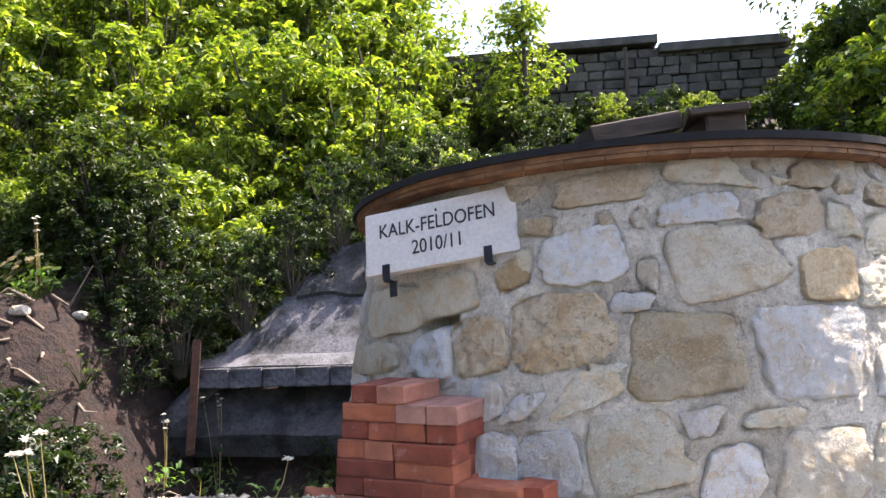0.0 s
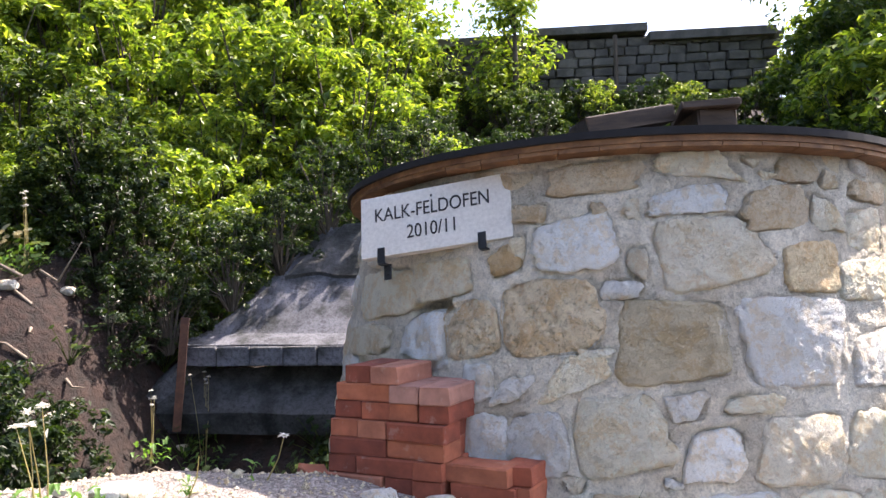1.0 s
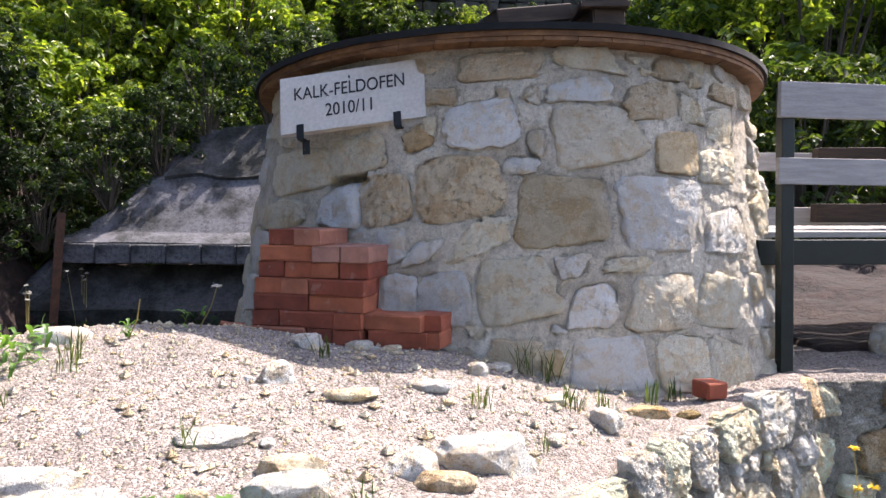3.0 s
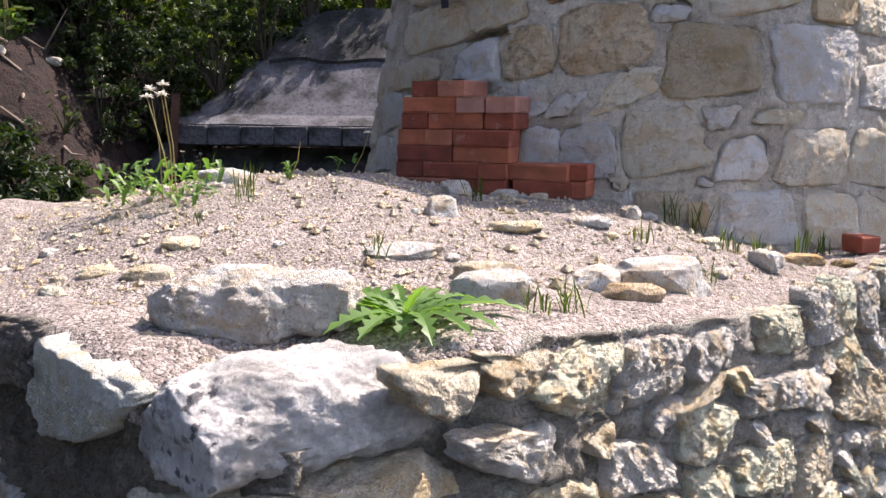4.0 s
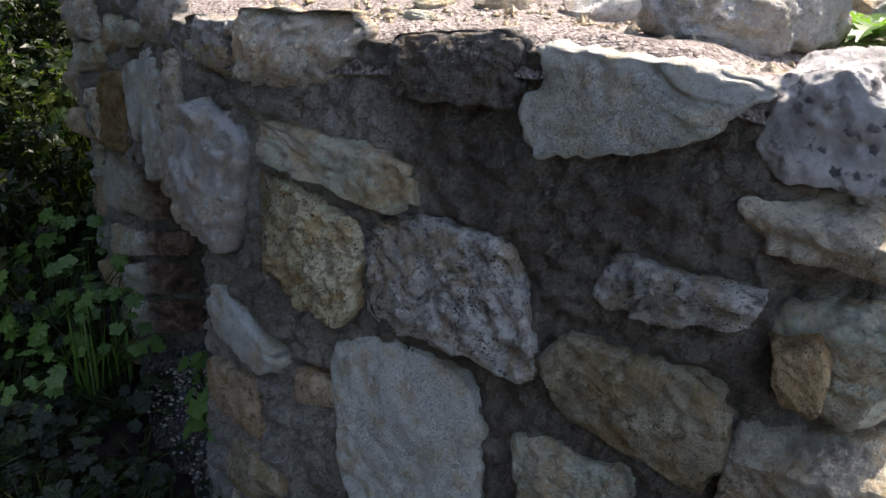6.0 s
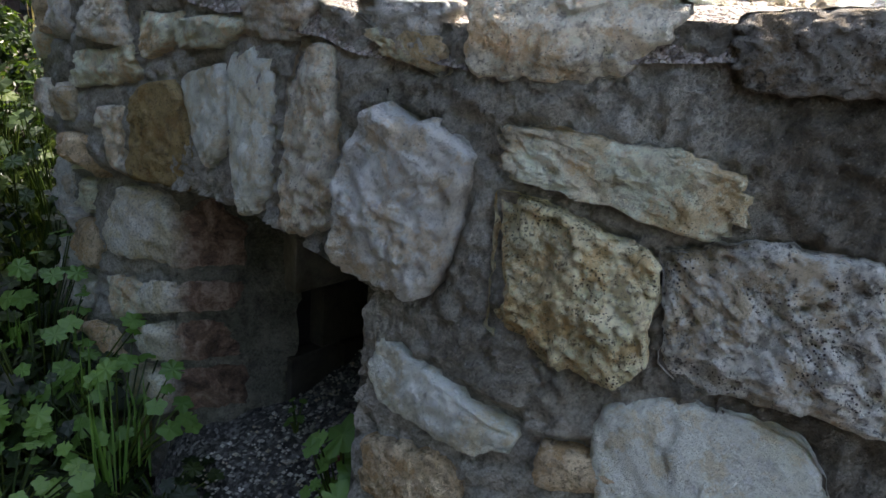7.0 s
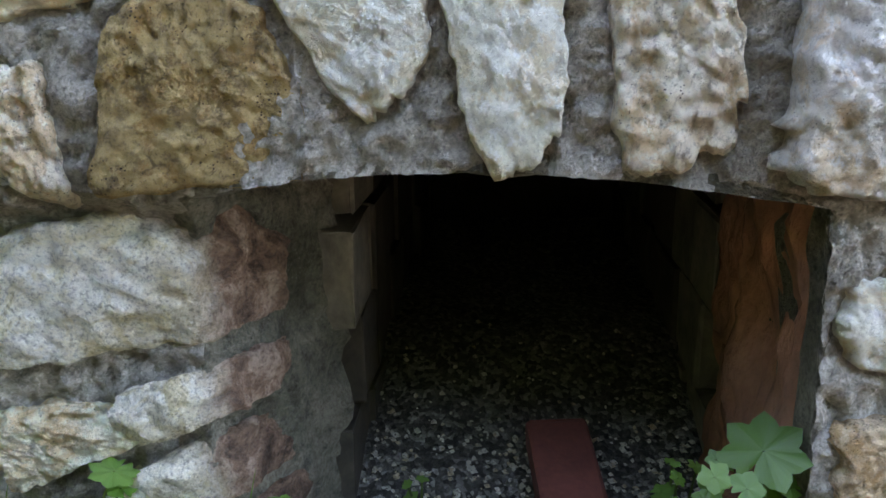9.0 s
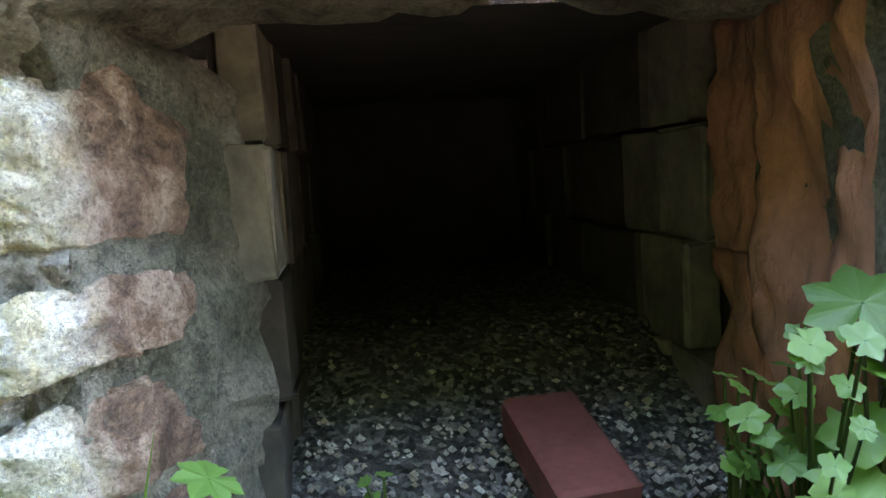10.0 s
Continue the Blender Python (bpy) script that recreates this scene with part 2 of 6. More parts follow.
simple("burnt_clay", (0.10, 0.055, 0.035), (0.46, 0.20, 0.115), 9.0, 0.9, 0.9, 0.015, (1, 1, 0.5))
simple("old_ashlar", (0.03, 0.028, 0.024), (0.13, 0.12, 0.10), 2.0, 0.9, 0.6, 0.02, fine=20.0)
# near-black backing: tunnel soot plus shade put into the colour
simple("dark_backing", (0.012, 0.011, 0.010), (0.035, 0.032, 0.028), 6.0, 0.95, 0.8, 0.02)


def brick_material():
    m = Tree("brick")
    co = m.coords()
    info = m.n("ObjectInfo")
    base = m.ramp(info.outputs["Random"], [(0.0, (0.20, 0.050, 0.028)), (0.45, (0.33, 0.085, 0.042)), (0.82, (0.38, 0.125, 0.062)), (1.0, (0.38, 0.21, 0.165))])
    base = m.mix("MULTIPLY", 0.8, base, m.ramp(m.noise(co, 14.0, 6.0), [(0.3, (0.55,)), (0.68, (1.15,))]))
    base = m.mix("MIX", m.ramp(m.noise(co, 9.0, 4.0, 0.7), [(0.60, (0.0,)), (0.74, (0.5,))]), base, (0.46, 0.36, 0.30))
    nrm = m.bump(m.noise(co, 60.0, 6.0, 0.7), 0.5, 0.005)
    MATS["brick"] = m.done(base, 0.9, nrm)


brick_material()


def leaf_material(name, a, b, c, gloss=0.45, through=(1.5, 1.5, 0.7)):
    """Leaf green that varies leaf by leaf, lit through from behind."""
    m = Tree(name)
    geo = m.n("NewGeometry")
    col = m.ramp(geo.outputs["Random Per Island"], [(0.0, a), (0.55, b), (1.0, c)])
    m.done(col, gloss)
    tr = m.n("BsdfTranslucent")
    m.link(m.mix("MULTIPLY", 1.0, col, through), tr.inputs["Color"])
    mix = m.n("MixShader")
    mix.inputs[0].default_value = 0.5
    out = m.t.nodes["Material Output"]
    m.link(m.bsdf.outputs[0], mix.inputs[1])
    m.link(tr.outputs[0], mix.inputs[2])
    m.link(mix.outputs[0], out.inputs["Surface"])
    MATS[name] = m.mat


# bright to dark greens: sun and shade put into the leaf colour
leaf_material("leaf_sunlit", (0.045, 0.09, 0.010), (0.135, 0.205, 0.020), (0.34, 0.40, 0.055))
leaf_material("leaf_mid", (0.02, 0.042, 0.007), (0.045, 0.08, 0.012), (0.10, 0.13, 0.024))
leaf_material("leaf_shaded", (0.007, 0.018, 0.004), (0.016, 0.035, 0.007), (0.038, 0.06, 0.013))
leaf_material("leaf_herb", (0.07, 0.15, 0.030), (0.11, 0.22, 0.045), (0.16, 0.28, 0.07))
leaf_material("dry_stalk", (0.22, 0.18, 0.08), (0.32, 0.27, 0.14), (0.42, 0.38, 0.24))
leaf_material("petal", (0.55, 0.42, 0.03), (0.65, 0.50, 0.04), (0.72, 0.58, 0.08))
leaf_material("seed_head", (0.60, 0.58, 0.52), (0.70, 0.68, 0.63), (0.78, 0.76, 0.70), 0.7, (1.0, 1.0, 0.95))


def spotted_stone():
    """White limestone with round dark spots, most of them on one end."""
    m = Tree("limestone_spotted")
    co = m.coords()
    grain = m.noise(co, 60.0, 8.0, 0.75)
    base = m.ramp(m.noise(co, 8.0, 5.0), [(0.36, (0.46, 0.44, 0.40)), (0.56, (0.80, 0.78, 0.73))])
    base = m.mix("MULTIPLY", 0.7, base, m.ramp(grain, [(0.3, (0.55,)), (0.6, (1.1,))]))
    warp = m.n("VectorMath")
    m.link(co, warp.inputs[0])
    m.link(m.ramp(m.noise(co, 40.0, 3.0), [(0.0, (0.0,)), (1.0, (0.05,))]), warp.inputs[1])
    v = m.voronoi(warp.outputs[0], 40.0)
    less = m.n("Math")
    less.operation = "MULTIPLY"
    m.link(m.ramp(v.outputs["Distance"], [(0.26, (1.0,)), (0.42, (0.0,))]), less.inputs[0])
    m.link(m.ramp(m.noise(co, 14.0, 3.0), [(0.36, (0.25,)), (0.52, (1.0,))]), less.inputs[1])
    dot = m.n("VectorMath")
    dot.operation = "DOT_PRODUCT"
    dot.inputs[1].default_value = (-0.60, -0.80, 0)
    m.link(m.coords(False), dot.inputs[0])
    end = m.ramp(dot.outputs["Value"], [(0.05, (0.15,)), (0.12, (0.9,))])
    both = m.n("Math")
    both.operation = "MULTIPLY"
    m.link(less.outputs[0], both.inputs[0])
    m.link(end, both.inputs[1])
    base = m.mix("MIX", both.outputs[0], base, (0.10, 0.10, 0.105))
    nrm = m.bump(m.noise(co, 26.0, 9.0, 0.75), 0.9, 0.03)
    nrm = m.bump(grain, 0.8, 0.008, nrm)
    MATS["spotted"] = m.done(base, 0.9, nrm)


spotted_stone()


def scorched_stone():
    """Cream limestone whose inner cheek the fire has turned red-brown."""
    m = Tree("limestone_scorched")
    co = m.coords()
    crag = m.noise(co, 30.0, 10.0, 0.72, 0.0)
    grain = m.noise(co, 150.0, 4.0, 0.75, 0.0)
    base = m.ramp(m.noise(co, 9.0, 6.0, 0.65, 0.6), [(0.34, (0.52, 0.46, 0.32)), (0.46, (0.80, 0.74, 0.58)), (0.58, (0.86, 0.84, 0.74))])
    base = m.mix("MIX", m.ramp(m.noise(co, 15.0, 8.0, 0.72, 1.2), [(0.50, (0.0,)), (0.60, (0.6,))]), base, (0.62, 0.52, 0.26))
    burnt = m.ramp(m.noise(co, 14.0, 7.0, 0.7, 0.8), [(0.36, (0.09, 0.055, 0.036)), (0.50, (0.27, 0.165, 0.110)), (0.62, (0.48, 0.35, 0.26))])
    dot = m.n("VectorMath")
    dot.operation = "DOT_PRODUCT"
    dot.inputs[1].default_value = (0.999, 0.048, 0)
    m.link(m.coords(False), dot.inputs[0])
    edge = m.n("Math")
    edge.operation = "MULTIPLY_ADD"
    edge.inputs[1].default_value = 0.10
    m.link(m.noise(co, 20.0, 5.0, 0.7), edge.inputs[0])
    m.link(dot.outputs["Value"], edge.inputs[2])
    base = m.mix("MIX", m.ramp(edge.outputs[0], [(0.055, (0.0,)), (0.12, (1.0,))]), base, burnt)
    base = m.mix("MULTIPLY", 0.6, base, m.ramp(grain, [(0.38, (0.35,)), (0.47, (0.95,)), (0.62, (1.25,))]))
    nrm = m.bump(crag, 1.0, 0.03)
    nrm = m.bump(grain, 1.0, 0.012, nrm)
    MATS["scorched"] = m.done(base, 0.92, nrm)


scorched_stone()

# ---- mesh helpers ----
def mesh_of(bm, material, smooth=False, name="mesh"):
    me = bpy.data.meshes.new(name)
    bm.to_mesh(me)
    bm.free()
    me.materials.append(MATS[material])
    if smooth:
        me.polygons.foreach_set("use_smooth", [True] * len(me.polygons))
    return me


def raw_mesh(name, verts, faces, material, smooth=False):
    me = bpy.data.meshes.new(name)
    me.from_pydata([tuple(v) for v in verts], [], faces)
    me.materials.append(MATS[material])
    if smooth:
        me.polygons.foreach_set("use_smooth", [True] * len(me.polygons))
    me.update()
    return me


def part(name, data, parent, label="", m=None):
    ob = new(name, data)
    ob.parent = parent
    if name in ("foliage", "stem", "grass_clump", "stalk", "flower_head", "crown"):
        ob["kind"] = "stuff"
    if m is not None:
        ob.matrix_basis = m
    if label:
        ob["label"] = label
    return ob


def thing(name, label, category, at=(0, 0, 0), group="", kind="", data=None):
    ob = new(name, data)
    ob.location = at
    return tagged(ob, label, category, group, kind)


def rnd(rng, a, b):
    return a + (b - a) * rng.random()


def box(bm, m, sx, sy, sz, bevel=0.0, wob=0.0, rng=None):
    """A box with soft, slightly uneven edges, centred at m."""
    r = bmesh.ops.create_cube(bm, size=1.0, matrix=m @ Matrix.Diagonal((sx, sy, sz, 1)))
    if bevel > 0:
        es = list({e for v in r["verts"] for e in v.link_edges})
        r2 = bmesh.ops.bevel(bm, geom=es, offset=bevel, segments=2, affect="EDGES", profile=0.6)
        vs = {v for f in r2["faces"] for v in f.verts}
    else:
        vs = set(r["verts"])
    if wob and rng:
        for v in vs:
            v.co += Vector((rnd(rng, -wob, wob), rnd(rng, -wob, wob), rnd(rng, -wob, wob)))


def box_mesh(sx, sy, sz, material, bevel=0.004, wob=0.0, rng=None, name="box"):
    bm = bmesh.new()
    box(bm, Matrix.Identity(4), sx, sy, sz, bevel, wob, rng)
    return mesh_of(bm, material, False, name)


def tube(points, radii, sides=7):
    """Vertices and faces of a bent, tapered rod."""
    verts, faces = [], []
    for i, p in enumerate(points):
        p = Vector(p)
        a = Vector(points[max(i - 1, 0)])
        b = Vector(points[min(i + 1, len(points) - 1)])
        d = (b - a).normalized()
        x = d.cross(Vector((0.31, 0.52, 0.79))).normalized()
        y = d.cross(x)
        for k in range(sides):
            q = 2 * math.pi * k / sides
            verts.append(p + (x * math.cos(q) + y * math.sin(q)) * radii[i])
        if i:
            o = (i - 1) * sides
            for k in range(sides):
                k2 = (k + 1) % sides
                faces.append((o + k, o + k2, o + sides + k2, o + sides + k))
    return verts, faces


def rock_mesh(rng, sx, sy, sz, material, rough=0.16, sub=3):
    """A loose broken stone: a cut and dented ball with flat faces."""
    bm = bmesh.new()
    bmesh.ops.create_icosphere(bm, subdivisions=sub, radius=1.0)
    planes = []
    for _ in range(9):
        d = Vector((rnd(rng, -1, 1), rnd(rng, -1, 1), rnd(rng, -1, 1))).normalized()
        planes.append((d, rnd(rng, 0.66, 0.95)))
    seed = Vector((rnd(rng, 0, 50), rnd(rng, 0, 50), rnd(rng, 0, 50)))
    for v in bm.verts:
        p = v.co.copy()
        p = Vector([math.copysign(abs(c) ** .62, c) for c in p]) * .86
        for d, cut in planes:
            over = p.dot(d) - cut
            if over > 0:
                p -= d * over * 0.92
        p *= 1 + rough * noise.noise(p * 2.3 + seed) + 0.4 * rough * noise.noise(p * 6.1 + seed)
        v.co = Vector((p.x * sx, p.y * sy, p.z * sz))
    return mesh_of(bm, material, False, "rock")


# ---- plan: the terrace's rim, its wall and the kiln tower ----
RIM = [(0, 4.8), (-1.1, 4.2), (-1.95, 3.6), (-2.42, 2.95), (-2.27, 2.42), (-2.02, 2.0), (-1.72, 1.38), (-1.50, 1.08), (-1.25, .90), (-1.03, .72),
       (-.82, .52), (-.62, .38), (-.35, .62), (-.02, .95), (.3, 1.2), (.66, 1.55), (1.0, 1.89), (1.34, 2.2), (1.70, 2.50), (1.86, 2.74), (2.6, 2.82), (4.2, 2.95)]
RIM = [Vector(p) for p in RIM]
CORNER = 11
RUN = [0.0]
for _a, _b in zip(RIM, RIM[1:]):
    RUN.append(RUN[-1] + (_b - _a).length)
RUN = [v - RUN[CORNER] for v in RUN]
NORMALS = []
for _a, _b in zip(RIM, RIM[1:]):
    _d = (_b - _a).normalized()
    NORMALS.append(Vector((-_d.y, _d.x)) if Vector((-_d.y, _d.x)).dot(Vector((.3, 3)) - _a) < 0 else Vector((_d.y, -_d.x)))


def rim_at(s):
    """Plan point and outward normal at s metres along the rim from its corner."""
    i = 0
    while i < len(RIM) - 2 and s > RUN[i + 1]:
        i += 1
    k = (s - RUN[i]) / (RUN[i + 1] - RUN[i])
    p = RIM[i].lerp(RIM[i + 1], k)
    if k > 0.5:
        j, q = min(i + 1, len(NORMALS) - 1), (k - 0.5)
    else:
        j, q = max(i - 1, 0), (0.5 - k)
    if CORNER in (max(i, j),) and i != j:
        j = i
    return p, NORMALS[i].lerp(NORMALS[j], q).normalized(), NORMALS[i]


def smooth01(v):
    v = min(max(v, 0.0), 1.0)
    return v * v * (3 - 2 * v)


def wall_point(s, z, d=0.0):
    """A point of the battered terrace wall, d metres proud of it."""
    p, n, flat = rim_at(s)
    d -= .075 * smooth01((.95 - z) / .08) * smooth01((-s - 2.17) / .09)
    q = p + flat * (0.04 + 0.08 * (1.43 - z)) + n * d
    return Vector((q.x, q.y, z))


AXIS = Vector((.70, 3.965))


def kiln_radius(z):
    return 1.39 - (z - 2.2) * .18


def kiln_point(s, z, d=0.0):
    """A point of the tower's wall: s metres round from the side that faces -y."""
    a = s / 1.42
    r = kiln_radius(z) + d
    return Vector((AXIS.x + math.sin(a) * r, AXIS.y - math.cos(a) * r, z))


def terrace_z(x, y):
    """Height of the terrace's gravel."""
    rise = .16 - .085 * smooth01((x + .75) / .65)
    z = 1.455 + rise * smooth01((y - .9) / 1.4) - .22 * smooth01(x / 1.1) - .16 * smooth01((-x - 1.0) / 1.2)
    z -= .6 * smooth01(y - 2.5 + .3 * (x + .9)) * smooth01((-x - .40) / .5)
    z -= .05 * smooth01((x + .3) / .4) * smooth01((1.9 - y) / .4)
    z -= .04 * smooth01((.36 - math.hypot(x + .58, y - .50)) / .14)
    return z + .018 * noise.noise(Vector((x * 2.2, y * 2.2, 3.0))) + .008 * noise.noise(Vector((x * 9, y * 9, 7.0)))


# the firing opening, in wall coordinates
HOLE_A, HOLE_B, CROWN, SPRING = -2.27, -1.43, 0.967, 0.925


def hole_top(s):
    k = (s - (HOLE_A + HOLE_B) / 2) / ((HOLE_B - HOLE_A) / 2)
    return CROWN - (CROWN - SPRING) * k * k


def in_hole(s, z):
    return HOLE_A < s < HOLE_B and z < hole_top(s)


CRAGGY = {"white": .9, "cream": 1.0, "pitted": 1.6, "mottled": 1.5, "pink": 1.2, "beige": 1.0, "brown": .9, "grey": 1.0, "pale": .6, "kiln_pitted": 1.5}


def facets(p, k, seed):
    """Height of a surface broken into small tilted planes, about -1 to 1."""
    near = noise.voronoi(p * k + seed)[1][0]
    way = noise.cell_vector(near * 7.3 + seed)
    flat = p * k + seed - near
    return (way.x - .5) * .8 + flat.x * (way.y - .5) * 2.2 + flat.y * (way.z - .5) * 2.2


def surface_stone(parent, at, rng, s, z, w, h, turn, skew, kx, ky, kind, proud):
    """One stone set in a wall: a broken four-cornered face, craggy and chipped."""
    c, sn = math.cos(radians(turn)), math.sin(radians(turn))
    seed = Vector((rnd(rng, 0, 90), rnd(rng, 0, 90), rnd(rng, 0, 90)))
    in_terrace = parent.name == "wall_terrace"
    sides, inner = (112, 24) if in_terrace and w * h > .018 else (64, 13) if w * h > .01 else (40, 8)
    lean = .35 * proud if s > .1 and in_terrace else 0
    tilt_u, tilt_v = rnd(rng, -.3, .3) * proud, rnd(rng, -.3, .3) * proud - lean
    rings = [(1.10, -.045), (1.10, .1 * proud), (1.085, .6 * proud), (1.06, .9 * proud)]
    rings += [(1.03 - .98 * i / (inner - 1), proud * 1.03) for i in range(inner)]
    rough_k = CRAGGY.get(kind, .8)
    relief = min(.012, max(.006, .4 * proud)) * rough_k
    pit = (.010 if in_terrace else .004) * rough_k
    steps = [(Vector((rnd(rng, -1, 1), rnd(rng, -1, 1))).normalized(), rnd(rng, .2, .75), rnd(rng, .6, 2.0) * relief) for _ in range(5)]

    def place(u, v, d):
        a = u * w / 2 + skew * v * h / 2 - kx * u * v
        b = v * h / 2 - ky * u * v
        return at(s + a * c - b * sn, z + a * sn + b * c, d)

    verts, faces = [], []
    power = rnd(rng, 4.0, 8.0)
    edge = []
    for k in range(sides):
        q = 4.0 * (k + .5) / sides
        e = 2 * (q % 1) - 1
        cu, sv = ((1, e), (-e, 1), (-1, -e), (e, -1))[int(q)]
        f = (abs(cu) ** power + abs(sv) ** power) ** (-1 / power)
        cu, sv = cu * f, sv * f
        p = Vector((cu * w / 2, sv * h / 2, 0)) + seed
        wob = .08 * noise.noise(Vector((cu * 1.7, sv * 1.7, 0)) + seed) + .008 / min(w, h) * 2 * noise.fractal(p * 24, .8, 2.2, 3)
        wob += .010 / min(w, h) * facets(p, 14, seed)
        edge.append((cu, sv, wob))
    for ri, (r, d) in enumerate(rings):
        for u, v, wob in edge:
            dd = d
            u, v = u * (1 + wob * min(r, 1) ** 3), v * (1 + wob * min(r, 1) ** 3)
            if ri > 1:
                x, y = u * r * w / 2, v * r * h / 2
                p = Vector((x, y, 0)) + seed
                dd += relief * (.8 * facets(p, 13, seed) + .5 * facets(p, 34, seed) + .7 * noise.fractal(p * 26, .6, 2.3, 4))
                dd -= pit * max(0.0, 1 - noise.voronoi(p * 46)[0][0] * 2.4) * max(0.0, min(1, .5 + 2 * noise.noise(p * 9)))
                for way, cut, fall in steps:
                    over = u * r * way.x + v * r * way.y - cut
                    if over > 0:
                        dd -= over * fall
                dd += tilt_u * u * r + tilt_v * v * r
            verts.append(place(u * r, v * r, dd))
    verts.append(place(0, 0, 1.05 * proud))
    for ri in range(len(rings) - 1):
        for k in range(sides):
            k2 = (k + 1) % sides
            o = ri * sides
            faces.append((o + k, o + k2, o + sides + k2, o + sides + k))
    o = (len(rings) - 1) * sides
    for k in range(sides):
        faces.append((o + k, o + (k + 1) % sides, len(verts) - 1))
    mid = at(s, z, 0.0)
    me = raw_mesh("stone", [v - mid for v in verts], faces, kind, True)
    ob = part("stone", me, parent)
    ob.location = mid
    return ob


def joint_depth(shapes, S, Z, reach):
    """How deep the mortar is raked at each place (S, Z): 1 beside a stone, 0 well away from all."""
    out = np.zeros(len(S))
    for s, z, w, h, turn, skew in shapes:
        near = np.nonzero((abs(S - s) < w * .8 + h * .4 + .05) & (abs(Z - z) < h * .8 + w * .3 + .05))[0]
        if not len(near):
            continue
        c, sn = math.cos(radians(turn)), math.sin(radians(turn))
        a = (S[near] - s) * c + (Z[near] - z) * sn
        b = (Z[near] - z) * c - (S[near] - s) * sn
        v = 2 * b / h
        u = (a - skew * v * h / 2) * 2 / w
        gap = ((abs(u) ** 5 + abs(v) ** 5) ** .2 - 1.04) * min(w, h) / 2
        out[near] = np.maximum(out[near], np.clip(1 - gap / reach, 0, 1) ** 1.5)
    return out


# ---- terrace wall ----
wall_terrace = thing("wall_terrace", "battered rubble wall of pale limestone set in grey mortar round a gravel terrace", "wall", kind="structure")


def corner_inset(s):
    """How far the core stands back where the corner blocks turn the wall."""
    return .15 * smooth01(1 - abs(s - .10) / .46)


def wall_body():
    """The mortared core of the wall, open where the firing hole goes through."""
    ss = list(np.arange(RUN[0], -2.7, .022)) + list(np.arange(-2.7, HOLE_A, .010)) + list(np.linspace(HOLE_A, HOLE_B, 81)) + list(np.arange(HOLE_B + .01, .9, .010)) + list(np.arange(.9, RUN[-1], .022))
    ss = sorted(set([round(float(v), 4) for v in ss] + [0.0]))
    zs = [-.05 + .043 * i for i in range(40)]
    verts, faces, index = [], [], {}

    def vert(s, z, dd=0.0, tag=0):
        key = (s, round(z, 4), tag)
        if key not in index:
            index[key] = len(verts)
            w = .010 * noise.noise(Vector((s * 8, z * 8, 1))) + .016 * noise.fractal(Vector((s * 26, z * 26, 4)), .5, 2.2, 5)
            verts.append((s, z, w + dd + .003 - corner_inset(s)))
        return index[key]

    for a, b in zip(ss, ss[1:]):
        p, q = rim_at((a + b) / 2)[:2]
        inside = p - q * .1
        top = terrace_z(inside.x, inside.y) - .012
        hole = HOLE_A - 1e-4 <= a and b <= HOLE_B + 1e-4

        def rim_z(s):
            pp, qq = rim_at(s)[:2]
            e = pp - qq * .1
            return terrace_z(e.x, e.y) - .012 + .012 * noise.noise(Vector((s * 6, 0, 2))) - .05 * smooth01(1.6 - abs(s - .12) / .3)

        lo_a, lo_b = (hole_top(a), hole_top(b)) if hole else (zs[0], zs[0])
        n = 48 if hole else 136
        for i in range(n):
            za0, za1 = lo_a + (rim_z(a) - lo_a) * i / n, lo_a + (rim_z(a) - lo_a) * (i + 1) / n
            zb0, zb1 = lo_b + (rim_z(b) - lo_b) * i / n, lo_b + (rim_z(b) - lo_b) * (i + 1) / n
            faces.append((vert(a, za0), vert(b, zb0), vert(b, zb1), vert(a, za1)))
        # top edge, a hand's width back under the gravel
        faces.append((vert(a, rim_z(a)), vert(b, rim_z(b)), vert(b, rim_z(b) - .004, -.08, 1), vert(a, rim_z(a) - .004, -.08, 1)))
    S, Z = np.array([v[0] for v in verts]), np.array([v[1] for v in verts])
    rake = joint_depth(WALL_SHAPES, S, Z, .030)
    placed = []
    for (s, z, d), k in zip(verts, rake):
        cut = .024 * k * min(1.0, max(.15, .6 + 1.3 * noise.noise(Vector((s * 5, z * 5, 8)))))
        placed.append(wall_point(s, z, d - cut))
    return raw_mesh("core", placed, faces, "wall_mortar", True)


def rim_strip():
    """Gravel and crumbled mortar along the wall's top."""
    verts, faces = [], []
    ss = sorted([float(v) for v in np.arange(RUN[0], RUN[-1], .03)] + [-.006, .006])
    back = (.012, -.02, -.05, -.09, -.14, -.20, -.27)
    for s in ss:
        for i, d in enumerate(back):
            p = wall_point(s, 1.4, d - corner_inset(s) * 1.1)
            w = .014 * noise.noise(Vector((s * 11, d * 20, 2)))
            verts.append(Vector((p.x, p.y, terrace_z(p.x, p.y) + w + (-.045, -.002, .008, .010, .008, .004, -.012)[i])))
    m = len(back)
    for i in range(len(ss) - 1):
        if -.20 < ss[i] < .30:
            continue
        for j in range(m - 1):
            o = i * m + j
            faces.append((o, o + m, o + m + 1, o + 1))
    return raw_mesh("rim", verts, faces, "gravel", True)


part("rim", rim_strip(), wall_terrace, "crumbled mortar and gravel along the rim")
WALL_STONES, WALL_SHAPES = [], []
KILN_STONES, KILN_SHAPES = [], []
wall_rng = random.Random(11)


